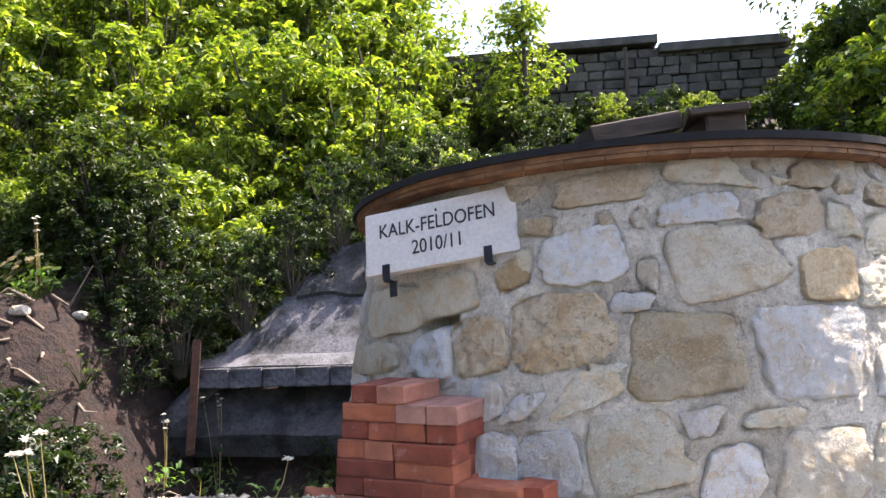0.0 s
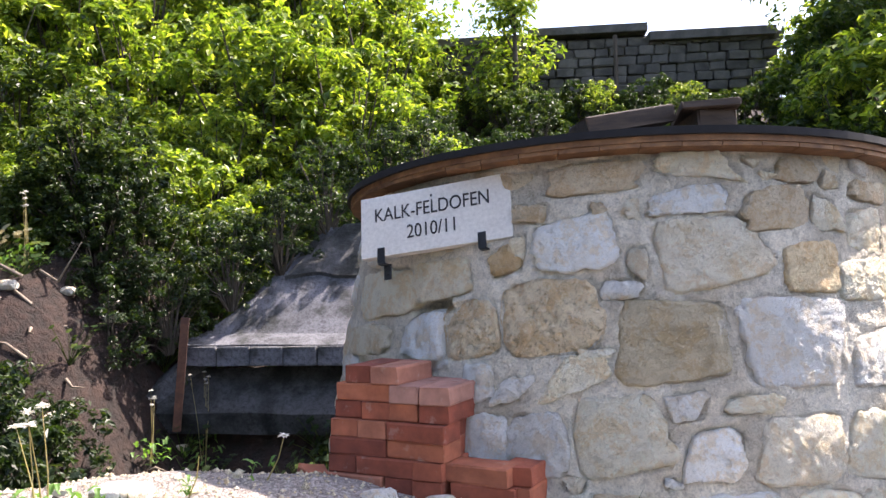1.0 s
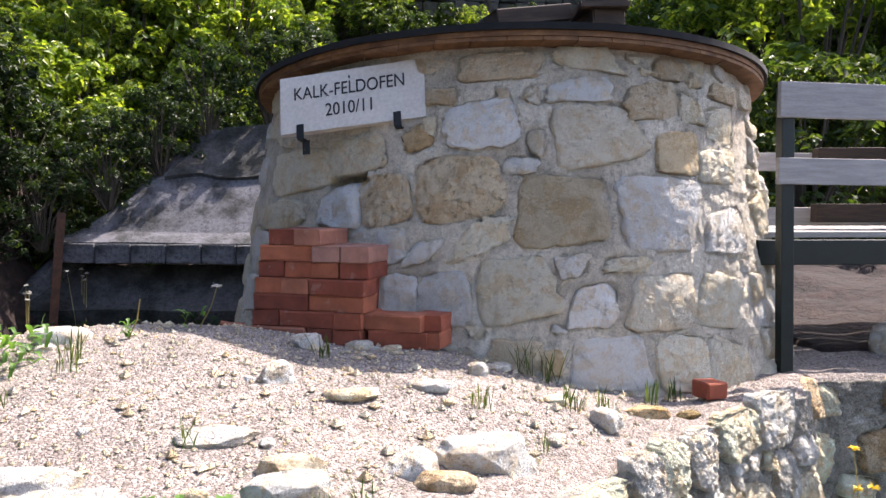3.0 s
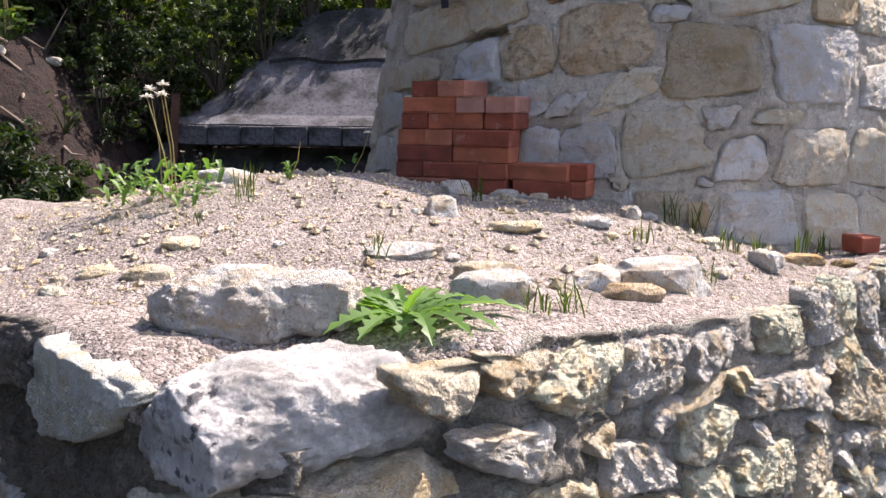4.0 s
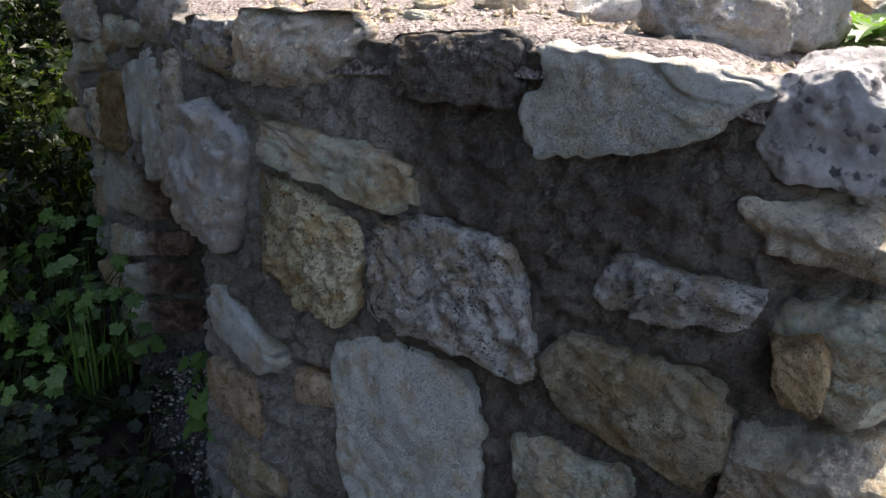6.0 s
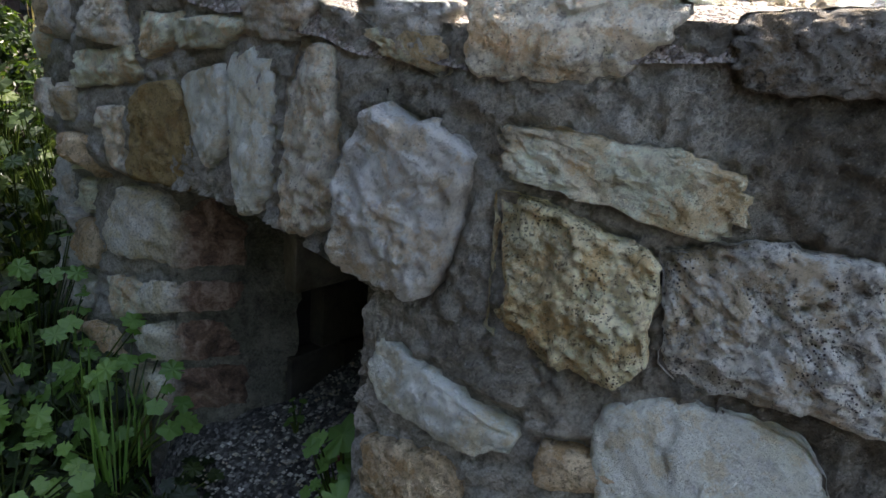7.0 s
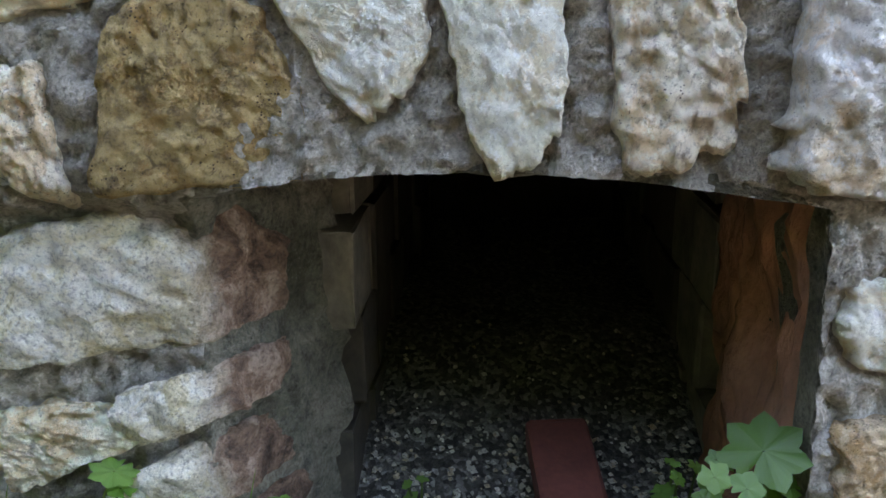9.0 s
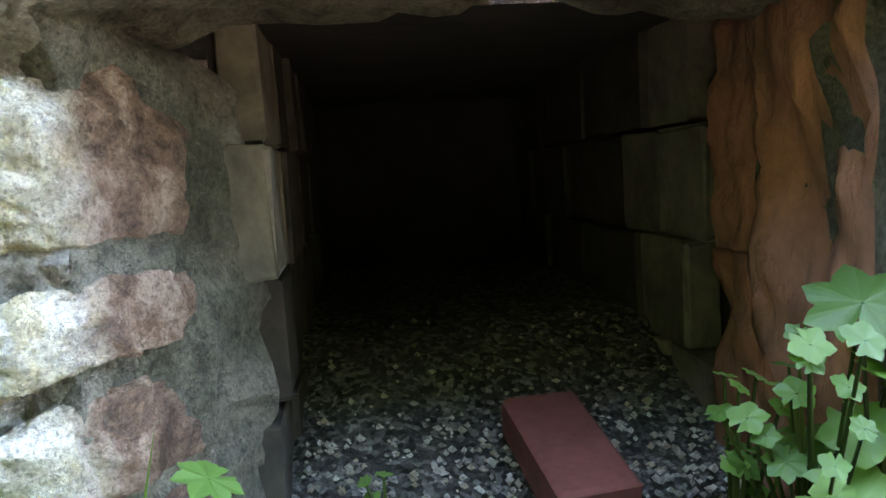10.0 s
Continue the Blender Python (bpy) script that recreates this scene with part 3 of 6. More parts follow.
def wall_stone(s, z, w, h, turn, skew, kx, ky, kind, proud=.024):
    rim = rim_at(s)[0]
    if s < -2.6 and z + h / 2 > terrace_z(rim.x, rim.y) - .02:
        return
    WALL_STONES.append((s, z, w, h))
    if s > .25:
        proud = min(proud, .026)
    w, h = min(w, .46) * .95, h * .95
    WALL_SHAPES.append((s, z, w, h, turn, skew))
    surface_stone(wall_terrace, wall_point, wall_rng, s, z, w, h, turn, skew, kx, ky, kind, proud)

wall_stone(-1.369, 1.091, 0.231, 0.297, -8, 0.05, -0.006, -0.007, "white", .055)
wall_stone(-1.619, 1.160, 0.148, 0.338, 1, -0.05, 0.002, 0.004, "pink")
wall_stone(-1.824, 1.145, 0.141, 0.312, 9, 0.02, -0.010, 0.006, "pale")
wall_stone(-1.998, 1.156, 0.158, 0.207, 28, 0.03, -0.021, 0.026, "pale")
wall_stone(-2.225, 1.068, 0.253, 0.245, 5, 0.08, 0.029, 0.004, "brown")
wall_stone(-2.273, 1.306, 0.152, 0.097, 8, 0.38, -0.020, 0.006, "cream")
wall_stone(-2.020, 1.331, 0.244, 0.067, 5, 0.87, -0.035, 0.001, "cream")
wall_stone(-1.387, 1.352, 0.140, 0.054, -1, -0.75, -0.015, -0.005, "cream")
wall_stone(-1.017, 1.203, 0.354, 0.097, -7, -0.03, -0.003, -0.009, "cream")
wall_stone(-1.055, 1.004, 0.247, 0.228, -14, -0.18, -0.006, 0.002, "pitted", .045)
wall_stone(-1.259, 0.752, 0.279, 0.100, -9, -0.22, -0.014, 0.013, "pale")
wall_stone(-1.284, 0.583, 0.209, 0.134, -1, -0.11, 0.005, -0.007, "tan")
wall_stone(-1.001, 0.712, 0.146, 0.065, 1, -0.13, 0.004, 0.006, "tan")
wall_stone(-1.121, 1.398, 0.278, 0.136, 3, 0.30, -0.022, 0.002, "pink")
wall_stone(-0.738, 1.004, 0.338, 0.235, 3, -0.26, 0.013, -0.008, "mottled")
wall_stone(-0.802, 0.651, 0.329, 0.403, 8, 0.03, -0.008, 0.024, "pale")
wall_stone(-0.362, 0.908, 0.291, 0.168, -5, -0.18, -0.001, -0.009, "olive")
wall_stone(-0.324, 1.108, 0.212, 0.080, 1, 0.05, -0.008, 0.012, "mottled")
wall_stone(-0.435, 1.379, 0.323, 0.145, 4, 0.39, -0.019, 0.023, "pale")
wall_stone(-0.747, 1.403, 0.242, 0.114, 5, -0.03, -0.002, -0.001, "rubble", .03)
wall_stone(-0.133, 1.035, 0.069, 0.103, 4, -0.18, -0.002, -0.010, "ochre")
wall_stone(-0.440, 0.703, 0.215, 0.155, 14, 0.11, -0.005, 0.024, "cream")
wall_stone(-1.407, 1.395, 0.160, 0.076, -6, -0.09, -0.010, -0.011, "grey")
wall_stone(-1.762, 1.396, 0.225, 0.114, 6, 0.16, -0.003, -0.002, "grey")
wall_stone(0.497, 1.403, 0.176, 0.070, -5, 0.08, -0.015, -0.001, "beige", .05)
wall_stone(0.688, 1.349, 0.233, 0.131, -14, 0.45, 0.008, -0.012, "cream", .05)
wall_stone(0.926, 1.309, 0.219, 0.139, -4, 0.41, -0.001, 0.005, "grey", .05)
wall_stone(1.162, 1.311, 0.175, 0.104, -3, 0.16, -0.005, 0.001, "grey", .05)
wall_stone(0.308, 1.417, 0.138, 0.072, -12, -0.00, -0.016, -0.006, "beige", .05)
wall_stone(0.467, 1.263, 0.225, 0.080, -17, -0.02, -0.007, -0.013, "white", .05)
wall_stone(0.867, 1.112, 0.260, 0.108, -11, -0.26, 0.012, 0.002, "grey", .05)
wall_stone(1.134, 1.124, 0.200, 0.122, -3, -0.14, -0.006, 0.006, "cream", .05)
wall_stone(1.466, 1.132, 0.350, 0.094, -8, 0.11, -0.020, -0.001, "grey", .05)
wall_stone(0.604, 1.075, 0.211, 0.155, -9, -0.19, 0.018, -0.012, "cream", .05)
wall_stone(0.909, 0.970, 0.254, 0.119, -14, -0.41, 0.001, 0.001, "beige", .05)
wall_stone(1.145, 0.947, 0.181, 0.156, -12, -0.28, -0.006, 0.001, "cream", .05)
wall_stone(1.425, 0.945, 0.343, 0.123, -14, -0.01, -0.004, -0.007, "cream", .05)
wall_stone(1.381, 0.812, 0.274, 0.115, -17, 0.02, 0.002, -0.010, "beige", .05)
wall_stone(1.135, 1.229, 0.177, 0.048, 1, 1.18, 0.018, -0.000, "beige", .05)
wall_stone(1.771, 1.288, 0.161, 0.166, -1, -0.17, 0.003, 0.002, "grey", .05)
wall_stone(1.948, 1.277, 0.165, 0.165, -9, -0.08, -0.017, 0.003, "cream", .05)
wall_stone(2.183, 1.258, 0.208, 0.186, -8, -0.02, -0.012, -0.008, "grey", .05)
wall_stone(2.466, 1.283, 0.274, 0.141, -1, 0.10, 0.000, 0.006, "cream", .05)
wall_stone(2.815, 1.262, 0.331, 0.193, -6, 0.11, -0.021, -0.002, "white", .05)
wall_stone(1.595, 1.114, 0.347, 0.092, -9, 0.24, -0.029, -0.007, "white", .05)
wall_stone(2.124, 0.960, 0.438, 0.165, -14, 0.01, 0.014, -0.015, "beige", .05)
wall_stone(2.556, 0.959, 0.321, 0.226, -15, -0.27, 0.015, -0.004, "beige", .05)
wall_stone(2.859, 1.019, 0.191, 0.225, -6, -0.06, -0.007, -0.001, "grey", .05)
wall_stone(2.714, 0.720, 0.358, 0.151, -13, -0.12, 0.002, -0.014, "white", .05)
wall_stone(1.507, 1.293, 0.271, 0.108, -9, -0.02, -0.009, -0.003, "cream", .05)
wall_stone(-2.523, 0.545, 0.204, 0.114, 20, -0.66, 0.019, 0.009, "cream")
wall_stone(-2.472, 1.017, 0.097, 0.168, -8, -0.26, -0.001, -0.010, "pink")
wall_stone(-2.534, 1.203, 0.300, 0.088, 9, -0.20, -0.004, 0.003, "cream")

def fill_stones(at, add, taken, rng, s0, s1, z0, z1, tries, sizes, kinds, proud, skip=None, gap=.018):
    """Small stones between the large ones, wherever there is room."""
    for _ in range(tries):
        s, z = rnd(rng, s0, s1), rnd(rng, z0, z1)
        w = rnd(rng, *sizes)
        h = w * rnd(rng, .45, .95)
        if skip and (skip(s - w / 2, z - h / 2) or skip(s + w / 2, z - h / 2) or skip(s, z)):
            continue
        if any(abs(s - a) < (w + c) / 2 + gap and abs(z - b) < (h + d) / 2 + gap for a, b, c, d in taken):
            continue
        add(s, z, w, h, rnd(rng, -14, 14), rnd(rng, -.25, .25), rnd(rng, -.012, .012), rnd(rng, -.012, .012), rng.choice(kinds), proud)


# the cap stone on the corner, spotted on its broken end, and the layered stone below it
corner_rng = random.Random(3)


def block_mesh(hx, hy, hz, kind, seed, strata, place, cuts=34, round_k=.22, rough=1.0):
    """A roughly squared block with broken edges and craggy faces."""
    bm = bmesh.new()
    bmesh.ops.create_cube(bm, size=2.0)
    bmesh.ops.subdivide_edges(bm, edges=list(bm.edges), cuts=cuts, use_grid_fill=True)
    sd = Vector((seed, seed * 2, seed * 3))
    rng = random.Random(int(seed * 7))
    planes = [(Vector((rnd(rng, -1, 1), rnd(rng, -1, 1), rnd(rng, -.5, 1))).normalized(), rnd(rng, 1.05, 1.3)) for _ in range(10)]
    for v in bm.verts:
        q = v.co.copy()
        ball = q.normalized() * 1.22
        p = q.lerp(ball, round_k)
        for d, cut in planes:
            over = p.dot(d) - cut
            if over > 0:
                p -= d * over * .8
        p = Vector((p.x * hx, p.y * hy, p.z * hz))
        n = .012 * noise.noise(p * 8 + sd) + .017 * rough * noise.fractal(p * 18 + sd, .7, 2.2, 4)
        n -= .006 * rough * max(0.0, 1 - noise.voronoi(p * 40 + sd)[0][0] * 2.2)
        if strata:
            n += strata * noise.noise(Vector((p.x * 5, p.y * 5, p.z * 45)) + sd)
        p += q.normalized() * n
        v.co = place(p)
    return mesh_of(bm, kind, True)


def corner_block(along, inward, z, hx, hy, hz, kind, label, seed, strata=0.0, r=(.747, .665), l=(-.665, .747), foot=(-.672, .352)):
    """A squared block that turns the corner of the wall, rounded and worn."""
    r, l = Vector((*r, 0)), Vector((*l, 0))
    c = Vector((*foot, z)) + r * along + l * inward - (r + l) * .07 * (1.4 - z)
    me = block_mesh(hx, hy, hz, kind, seed, strata, lambda p: r * p.x + l * p.y + Vector((0, 0, p.z)), 38, .12, .65)
    ob = part("stone", me, wall_terrace, label)
    ob.location = c


corner_block(.165, .095, 1.386, .182, .112, .080, "spotted", "white corner stone with dark spotted broken end", 3, 0.0, (.85, .527), (-.80, .60), (-.690, .405))
corner_block(.205, .085, 1.242, .225, .110, .046, "beige", "layered beige stone under the corner", 8, .006, (.82, .57), (-.74, .67), (-.690, .380))
corner_block(.24, .10, 1.04, .22, .115, .085, "cream", "craggy cream stone low in the corner", 5, .008)
corner_block(.17, .10, .84, .21, .12, .10, "beige", "beige stone low in the corner", 6, .008)
corner_block(.22, .10, .60, .25, .12, .11, "cream", "cream stone at the foot of the corner", 9, .008)
for _z in (1.38, 1.235, 1.05, .85, .62):
    WALL_STONES.append((.12, _z, .5, .17))

fill_rng = random.Random(5)
for _s, _z, _w, _h in ((-2.44, .80, .36, .23), (-2.35, .62, .20, .12), (-2.35, .49, .20, .13), (-2.39, .345, .26, .15)):
    WALL_STONES.append((_s, _z, _w, _h))
    WALL_SHAPES.append((_s, _z, _w - .03, _h - .03, 0, 0))
SKIP_HOLE = lambda s, z: HOLE_A - .03 < s < HOLE_B + .02 and z < CROWN + .03
fill_stones(wall_point, wall_stone, WALL_STONES, fill_rng, 0.1, 3.1, .05, 1.24, 1500, (.14, .34), ["cream", "grey", "beige", "white", "cream"], .045, None, .004)
fill_stones(wall_point, wall_stone, WALL_STONES, fill_rng, 0.1, 3.1, .05, 1.24, 1500, (.06, .13), ["cream", "grey", "beige", "white"], .035, None, .004)
fill_stones(wall_point, wall_stone, WALL_STONES, fill_rng, -5.5, -2.3, .05, 1.36, 1400, (.12, .26), ["cream", "grey", "beige", "tan", "pink"], .04, SKIP_HOLE)
fill_stones(wall_point, wall_stone, WALL_STONES, fill_rng, -2.2, -.1, .05, .8, 500, (.12, .30), ["cream", "pale", "tan", "olive"], .035, SKIP_HOLE)
fill_stones(wall_point, wall_stone, WALL_STONES, fill_rng, 3.2, 5.7, .1, 1.26, 500, (.15, .36), ["cream", "tan", "beige", "ochre"], .04)

part("core", wall_body(), wall_terrace, "grey lime mortar core")

# ---- firing tunnel ----
NIN, UIN = Vector((.88, .475, 0)), Vector((-.475, .88, 0))


def tunnel(n, u, z):
    p = NIN * n + UIN * u
    return Vector((p.x, p.y, z))


def floor_z(n):
    return .30 + min(max(0.0, n + .5), .36) * .42 if n > -.5 else .30 + (n + .5) * .25


firing_tunnel = thing("firing_tunnel", "dark low firing tunnel lined with pale firebrick and burnt clay", "tunnel", kind="structure")


def throat():
    """The mouth: the hole's edge drawn inwards through the thickness of the wall."""
    prof = [(HOLE_A, .05 + .85 * i / 26) for i in range(27)]
    prof += [(float(s), hole_top(float(s))) for s in np.linspace(HOLE_A, HOLE_B, 24)]
    prof += [(HOLE_B, z) for z in (.85, .7, .5, .3, .05)]
    verts, faces = [], []
    steps = [-1] + [.30 * i / 12 for i in range(13)]
    for s, z in prof:
        p = wall_point(s, z)
        for d in steps:
            if d < 0:
                mid = (HOLE_A + HOLE_B) / 2
                verts.append(wall_point(mid + (s - mid) * 1.14, z + (.05 if HOLE_A < s < HOLE_B else 0), -.035))
                continue
            k = d / .30
            q = p + NIN * d
            w = (.02 * noise.noise(q * 9) + .016 * noise.fractal(q * 22, .6, 2.2, 3)) * (1 if d else 0)
            if s == HOLE_A:
                q -= UIN * (.145 * k) * smooth01((.99 - z) * 8)
            q += UIN * w + Vector((0, 0, w))
            verts.append(q)
    m = len(steps)
    for i in range(len(prof) - 1):
        for k in range(m - 1):
            o = i * m + k
            faces.append((o, o + 1, o + m + 1, o + m))
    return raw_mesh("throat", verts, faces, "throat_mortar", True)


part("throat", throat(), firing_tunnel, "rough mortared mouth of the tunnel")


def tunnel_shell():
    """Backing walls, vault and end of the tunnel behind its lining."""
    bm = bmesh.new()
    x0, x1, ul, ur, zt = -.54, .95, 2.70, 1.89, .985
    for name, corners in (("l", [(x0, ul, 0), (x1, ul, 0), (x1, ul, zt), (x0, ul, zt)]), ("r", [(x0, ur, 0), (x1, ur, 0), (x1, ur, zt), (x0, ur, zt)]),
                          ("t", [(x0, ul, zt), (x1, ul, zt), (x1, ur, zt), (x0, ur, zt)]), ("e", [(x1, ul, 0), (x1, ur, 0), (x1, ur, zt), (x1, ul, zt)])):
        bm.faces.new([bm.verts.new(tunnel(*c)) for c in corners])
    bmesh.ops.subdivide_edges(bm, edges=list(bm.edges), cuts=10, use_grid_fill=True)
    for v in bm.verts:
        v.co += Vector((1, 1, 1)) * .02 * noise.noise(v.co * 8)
    # the near-black colour holds the tunnel's shade as well as soot
    return mesh_of(bm, "dark_backing", True)


part("shell", tunnel_shell(), firing_tunnel, "rubble behind the lining, blackened by soot and painted shade")


def tunnel_floor(n0, n1, material):
    verts, faces = [], []
    ns, us = np.arange(n0, n1 + .001, .03), np.arange(1.80, 2.80, .03)
    for a in ns:
        for b in us:
            w = .02 * noise.noise(Vector((a * 5, b * 5, 0))) + .010 * noise.noise(Vector((a * 22, b * 22, 3)))
            verts.append(tunnel(a, b, floor_z(a) + w - .17 * smooth01((-.86 - a) / .16)))
    m = len(us)
    for i in range(len(ns) - 1):
        for j in range(m - 1):
            o = i * m + j
            faces.append((o, o + 1, o + m + 1, o + m))
    return raw_mesh("floor", verts, faces, material, True)


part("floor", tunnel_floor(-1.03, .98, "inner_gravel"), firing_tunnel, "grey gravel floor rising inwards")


def pebbles():
    """Loose chips on the tunnel floor."""
    rng = random.Random(21)
    verts, faces = [], []
    for _ in range(1100):
        a, b = rnd(rng, -1.0, -.45) + .4 * rng.random() ** 8, rnd(rng, 1.97, 2.62)
        r = rnd(rng, .003, .009)
        c = tunnel(a, b, floor_z(a) + .012 + rnd(rng, -.004, .006))
        o = len(verts)
        for d in ((1, 0, 0), (0, 1, 0), (-1, 0, 0), (0, -1, 0), (0, 0, .8), (0, 0, -.8)):
            verts.append(c + Vector(d) * r * rnd(rng, .6, 1.3))
        for k in range(4):
            faces.append((o + k, o + (k + 1) % 4, o + 4))
            faces.append((o + (k + 1) % 4, o + k, o + 5))
    return raw_mesh("pebbles", verts, faces, "mottled")


tagged(part("pebbles", pebbles(), firing_tunnel, "loose pale chips of gravel"), kind="stuff")

line_rng = random.Random(8)
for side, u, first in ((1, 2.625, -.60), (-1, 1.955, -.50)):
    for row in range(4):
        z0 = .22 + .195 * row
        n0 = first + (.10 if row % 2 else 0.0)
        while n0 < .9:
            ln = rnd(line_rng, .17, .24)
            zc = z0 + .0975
            # bricks near the mouth stay light; deeper ones get painted shade
            kind = "firebrick" if n0 < (-.40 if side > 0 else -.28) and (side < 0 or row > 1) else "shaded_brick"
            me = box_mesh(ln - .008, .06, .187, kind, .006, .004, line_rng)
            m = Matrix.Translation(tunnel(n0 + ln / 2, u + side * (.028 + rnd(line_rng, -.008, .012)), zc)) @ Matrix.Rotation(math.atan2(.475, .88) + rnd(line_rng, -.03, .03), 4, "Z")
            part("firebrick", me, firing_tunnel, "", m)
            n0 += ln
# burnt clay cheek near the mouth, crumbling
def clay_cheek(n0, n1, z0, z1, u, seed, kind):
    verts, faces = [], []
    na, nz = 26, 30
    sd = Vector((seed, seed * 3, seed * 7))
    for i in range(na):
        for j in range(nz):
            n, z = n0 + (n1 - n0) * i / (na - 1), z0 + (z1 - z0) * j / (nz - 1)
            p = Vector((n * 8, z * 5, 0)) + sd
            edge = min(i, na - 1 - i, j, nz - 1 - j)
            d = .030 * noise.noise(p) + .018 * noise.noise(p * 2.7) + .009 * noise.noise(p * 7) - (.05 if edge == 0 else 0)
            verts.append(tunnel(n + .02 * noise.noise(p * 1.7), u + d, z))
    for i in range(na - 1):
        for j in range(nz - 1):
            o = i * nz + j
            faces.append((o, o + nz, o + nz + 1, o + 1))
    part("clay_lining", raw_mesh("clay", verts, faces, kind, True), firing_tunnel, "crumbling red burnt clay")


clay_cheek(-.885, -.66, .20, .97, 1.966, 2.0, "burnt_clay")
clay_cheek(-.70, -.50, .22, .62, 1.962, 5.0, "burnt_clay")
clay_cheek(-.70, -.52, .60, .96, 1.968, 9.0, "burnt_clay")
# stones that turn the other jamb, a face outside and a cheek inside
JT = (wall_point(-2.30, .7) - wall_point(-2.44, .7)).normalized()
JC = (NIN - UIN * .48).normalized()


def jamb_block(s, z, face, cheek, high, slope, kind, seed):
    c = wall_point(s, z, .042)

    def place(p):
        back = p.x - face / 2
        return JT * back + JC * (p.y + cheek / 2) + Vector((0, 0, p.z + back * slope))

    ob = part("stone", block_mesh(face / 2, cheek / 2, high / 2, kind, seed, 0.0, place, 30, .10, .8), wall_terrace)
    ob.location = c


jamb_block(-2.275, .800, .34, .24, .205, .10, "scorched", 3.3)
jamb_block(-2.262, .622, .155, .22, .095, .30, "scorched", 5.1)
jamb_block(-2.275, .490, .16, .22, .11, .30, "scorched", 7.7)
jamb_block(-2.27, .345, .24, .24, .13, .25, "scorched", 9.2)

brick_data = box_mesh(.245, .12, .065, "brick", .006, .003, random.Random(2), "brick")
loose_brick = thing("brick", "dark red brick lying on the gravel in the tunnel mouth", "brick", data=box_mesh(.245, .12, .065, "dark_brick", .008, .003, random.Random(22), "brick"))
loose_brick.matrix_basis = Matrix.Translation(tunnel(-.60, 2.235, floor_z(-.585) + .05)) @ Euler((0, radians(-16), math.atan2(.475, .88) + .12)).to_matrix().to_4x4()

# ---- kiln tower ----
kiln_tower = thing("kiln_tower", "round lime kiln tower of mortared pale limestone rubble", "kiln", (AXIS.x, AXIS.y, 1.3))
ROOF_Z, ROOF_LEAN = 2.655, 5.0


def kiln_body():
    """The mortared drum, raked back beside each stone, with one open socket."""
    verts, faces = [], []
    turns = sorted(set([round(float(v), 4) for v in np.arange(-4.46, -1.95, .06)] + [round(float(v), 4) for v in np.arange(-1.95, 1.75, .0085)] + [round(float(v), 4) for v in np.arange(1.75, 4.46, .06)]))
    m, nz = len(turns), 176
    S, Z = [], []
    for i in range(nz):
        for s in turns:
            top = ROOF_Z + math.cos(s / 1.42) * 1.27 * math.tan(radians(ROOF_LEAN)) + .012
            S.append(s)
            Z.append(1.15 + (top - 1.15) * i / (nz - 1))
    rake = joint_depth(KILN_SHAPES, np.array(S), np.array(Z), .013)
    for s, z, k in zip(S, Z, rake):
        w = .007 * noise.noise(Vector((s * 7, z * 7, 3))) + .007 * noise.fractal(Vector((s * 24, z * 24, 1)), .6, 2.2, 3)
        w -= .020 * k * min(1.0, max(.0, .45 + 1.6 * noise.noise(Vector((s * 4.5, z * 4.5, 5)))))
        u, v = (s + .985) / .115, (z - 2.188 - .16 * (s + .985)) / .033
        w -= .12 * smooth01((1.15 - (u ** 4 + v ** 4)) * 4)
        verts.append(kiln_local(s, z, w))
    for i in range(nz - 1):
        for k in range(m):
            k2 = (k + 1) % m
            faces.append((i * m + k, i * m + k2, (i + 1) * m + k2, (i + 1) * m + k))
    return raw_mesh("body", verts, faces, "kiln_mortar", True)


kiln_rng = random.Random(4)
BASE = Vector((AXIS.x, AXIS.y, 1.3))


def kiln_local(s, z, d=0.0):
    return kiln_point(s, z, d) - BASE


def kiln_stone(s, z, w, h, turn, skew, kx, ky, kind, proud=.017):
    KILN_STONES.append((s, z, w, h))
    w, h = min(w * 1.03, .46), h * 1.03
    kind = "kiln_" + kind
    KILN_SHAPES.append((s, z, w, h, turn, skew))
    surface_stone(kiln_tower, kiln_local, kiln_rng, s, z, w, h, turn, skew, kx, ky, kind, proud)

kiln_stone(-0.340, 2.421, 0.300, 0.182, 10, -0.06, -0.008, -0.012, "white")
kiln_stone(-1.341, 2.244, 0.456, 0.185, 5, -0.29, -0.007, 0.010, "cream")
kiln_stone(-0.935, 2.301, 0.277, 0.142, 8, -0.05, -0.005, 0.005, "cream")
kiln_stone(-0.624, 2.366, 0.115, 0.088, 25, -0.08, 0.013, -0.003, "ochre")
kiln_stone(-1.497, 2.036, 0.688, 0.119, 5, -0.29, 0.005, -0.001, "beige")
kiln_stone(-1.000, 2.075, 0.205, 0.158, 3, -0.01, 0.009, -0.014, "white", .035)
kiln_stone(-0.762, 2.107, 0.225, 0.195, 11, -0.03, 0.002, 0.004, "pitted")
kiln_stone(-0.427, 2.153, 0.348, 0.241, 4, -0.03, 0.004, 0.004, "pitted")
kiln_stone(-0.248, 2.027, 0.102, 0.029, 4, -0.00, -0.004, 0.002, "cream")
kiln_stone(-0.321, 1.951, 0.195, 0.103, 15, 0.79, 0.030, 0.014, "cream")
kiln_stone(-0.574, 1.885, 0.127, 0.080, 10, 0.80, -0.002, 0.001, "grey")
kiln_stone(-0.709, 1.908, 0.116, 0.130, 17, 0.17, -0.002, 0.011, "grey")
kiln_stone(-0.473, 1.705, 0.200, 0.187, 4, 0.05, 0.015, -0.008, "grey")
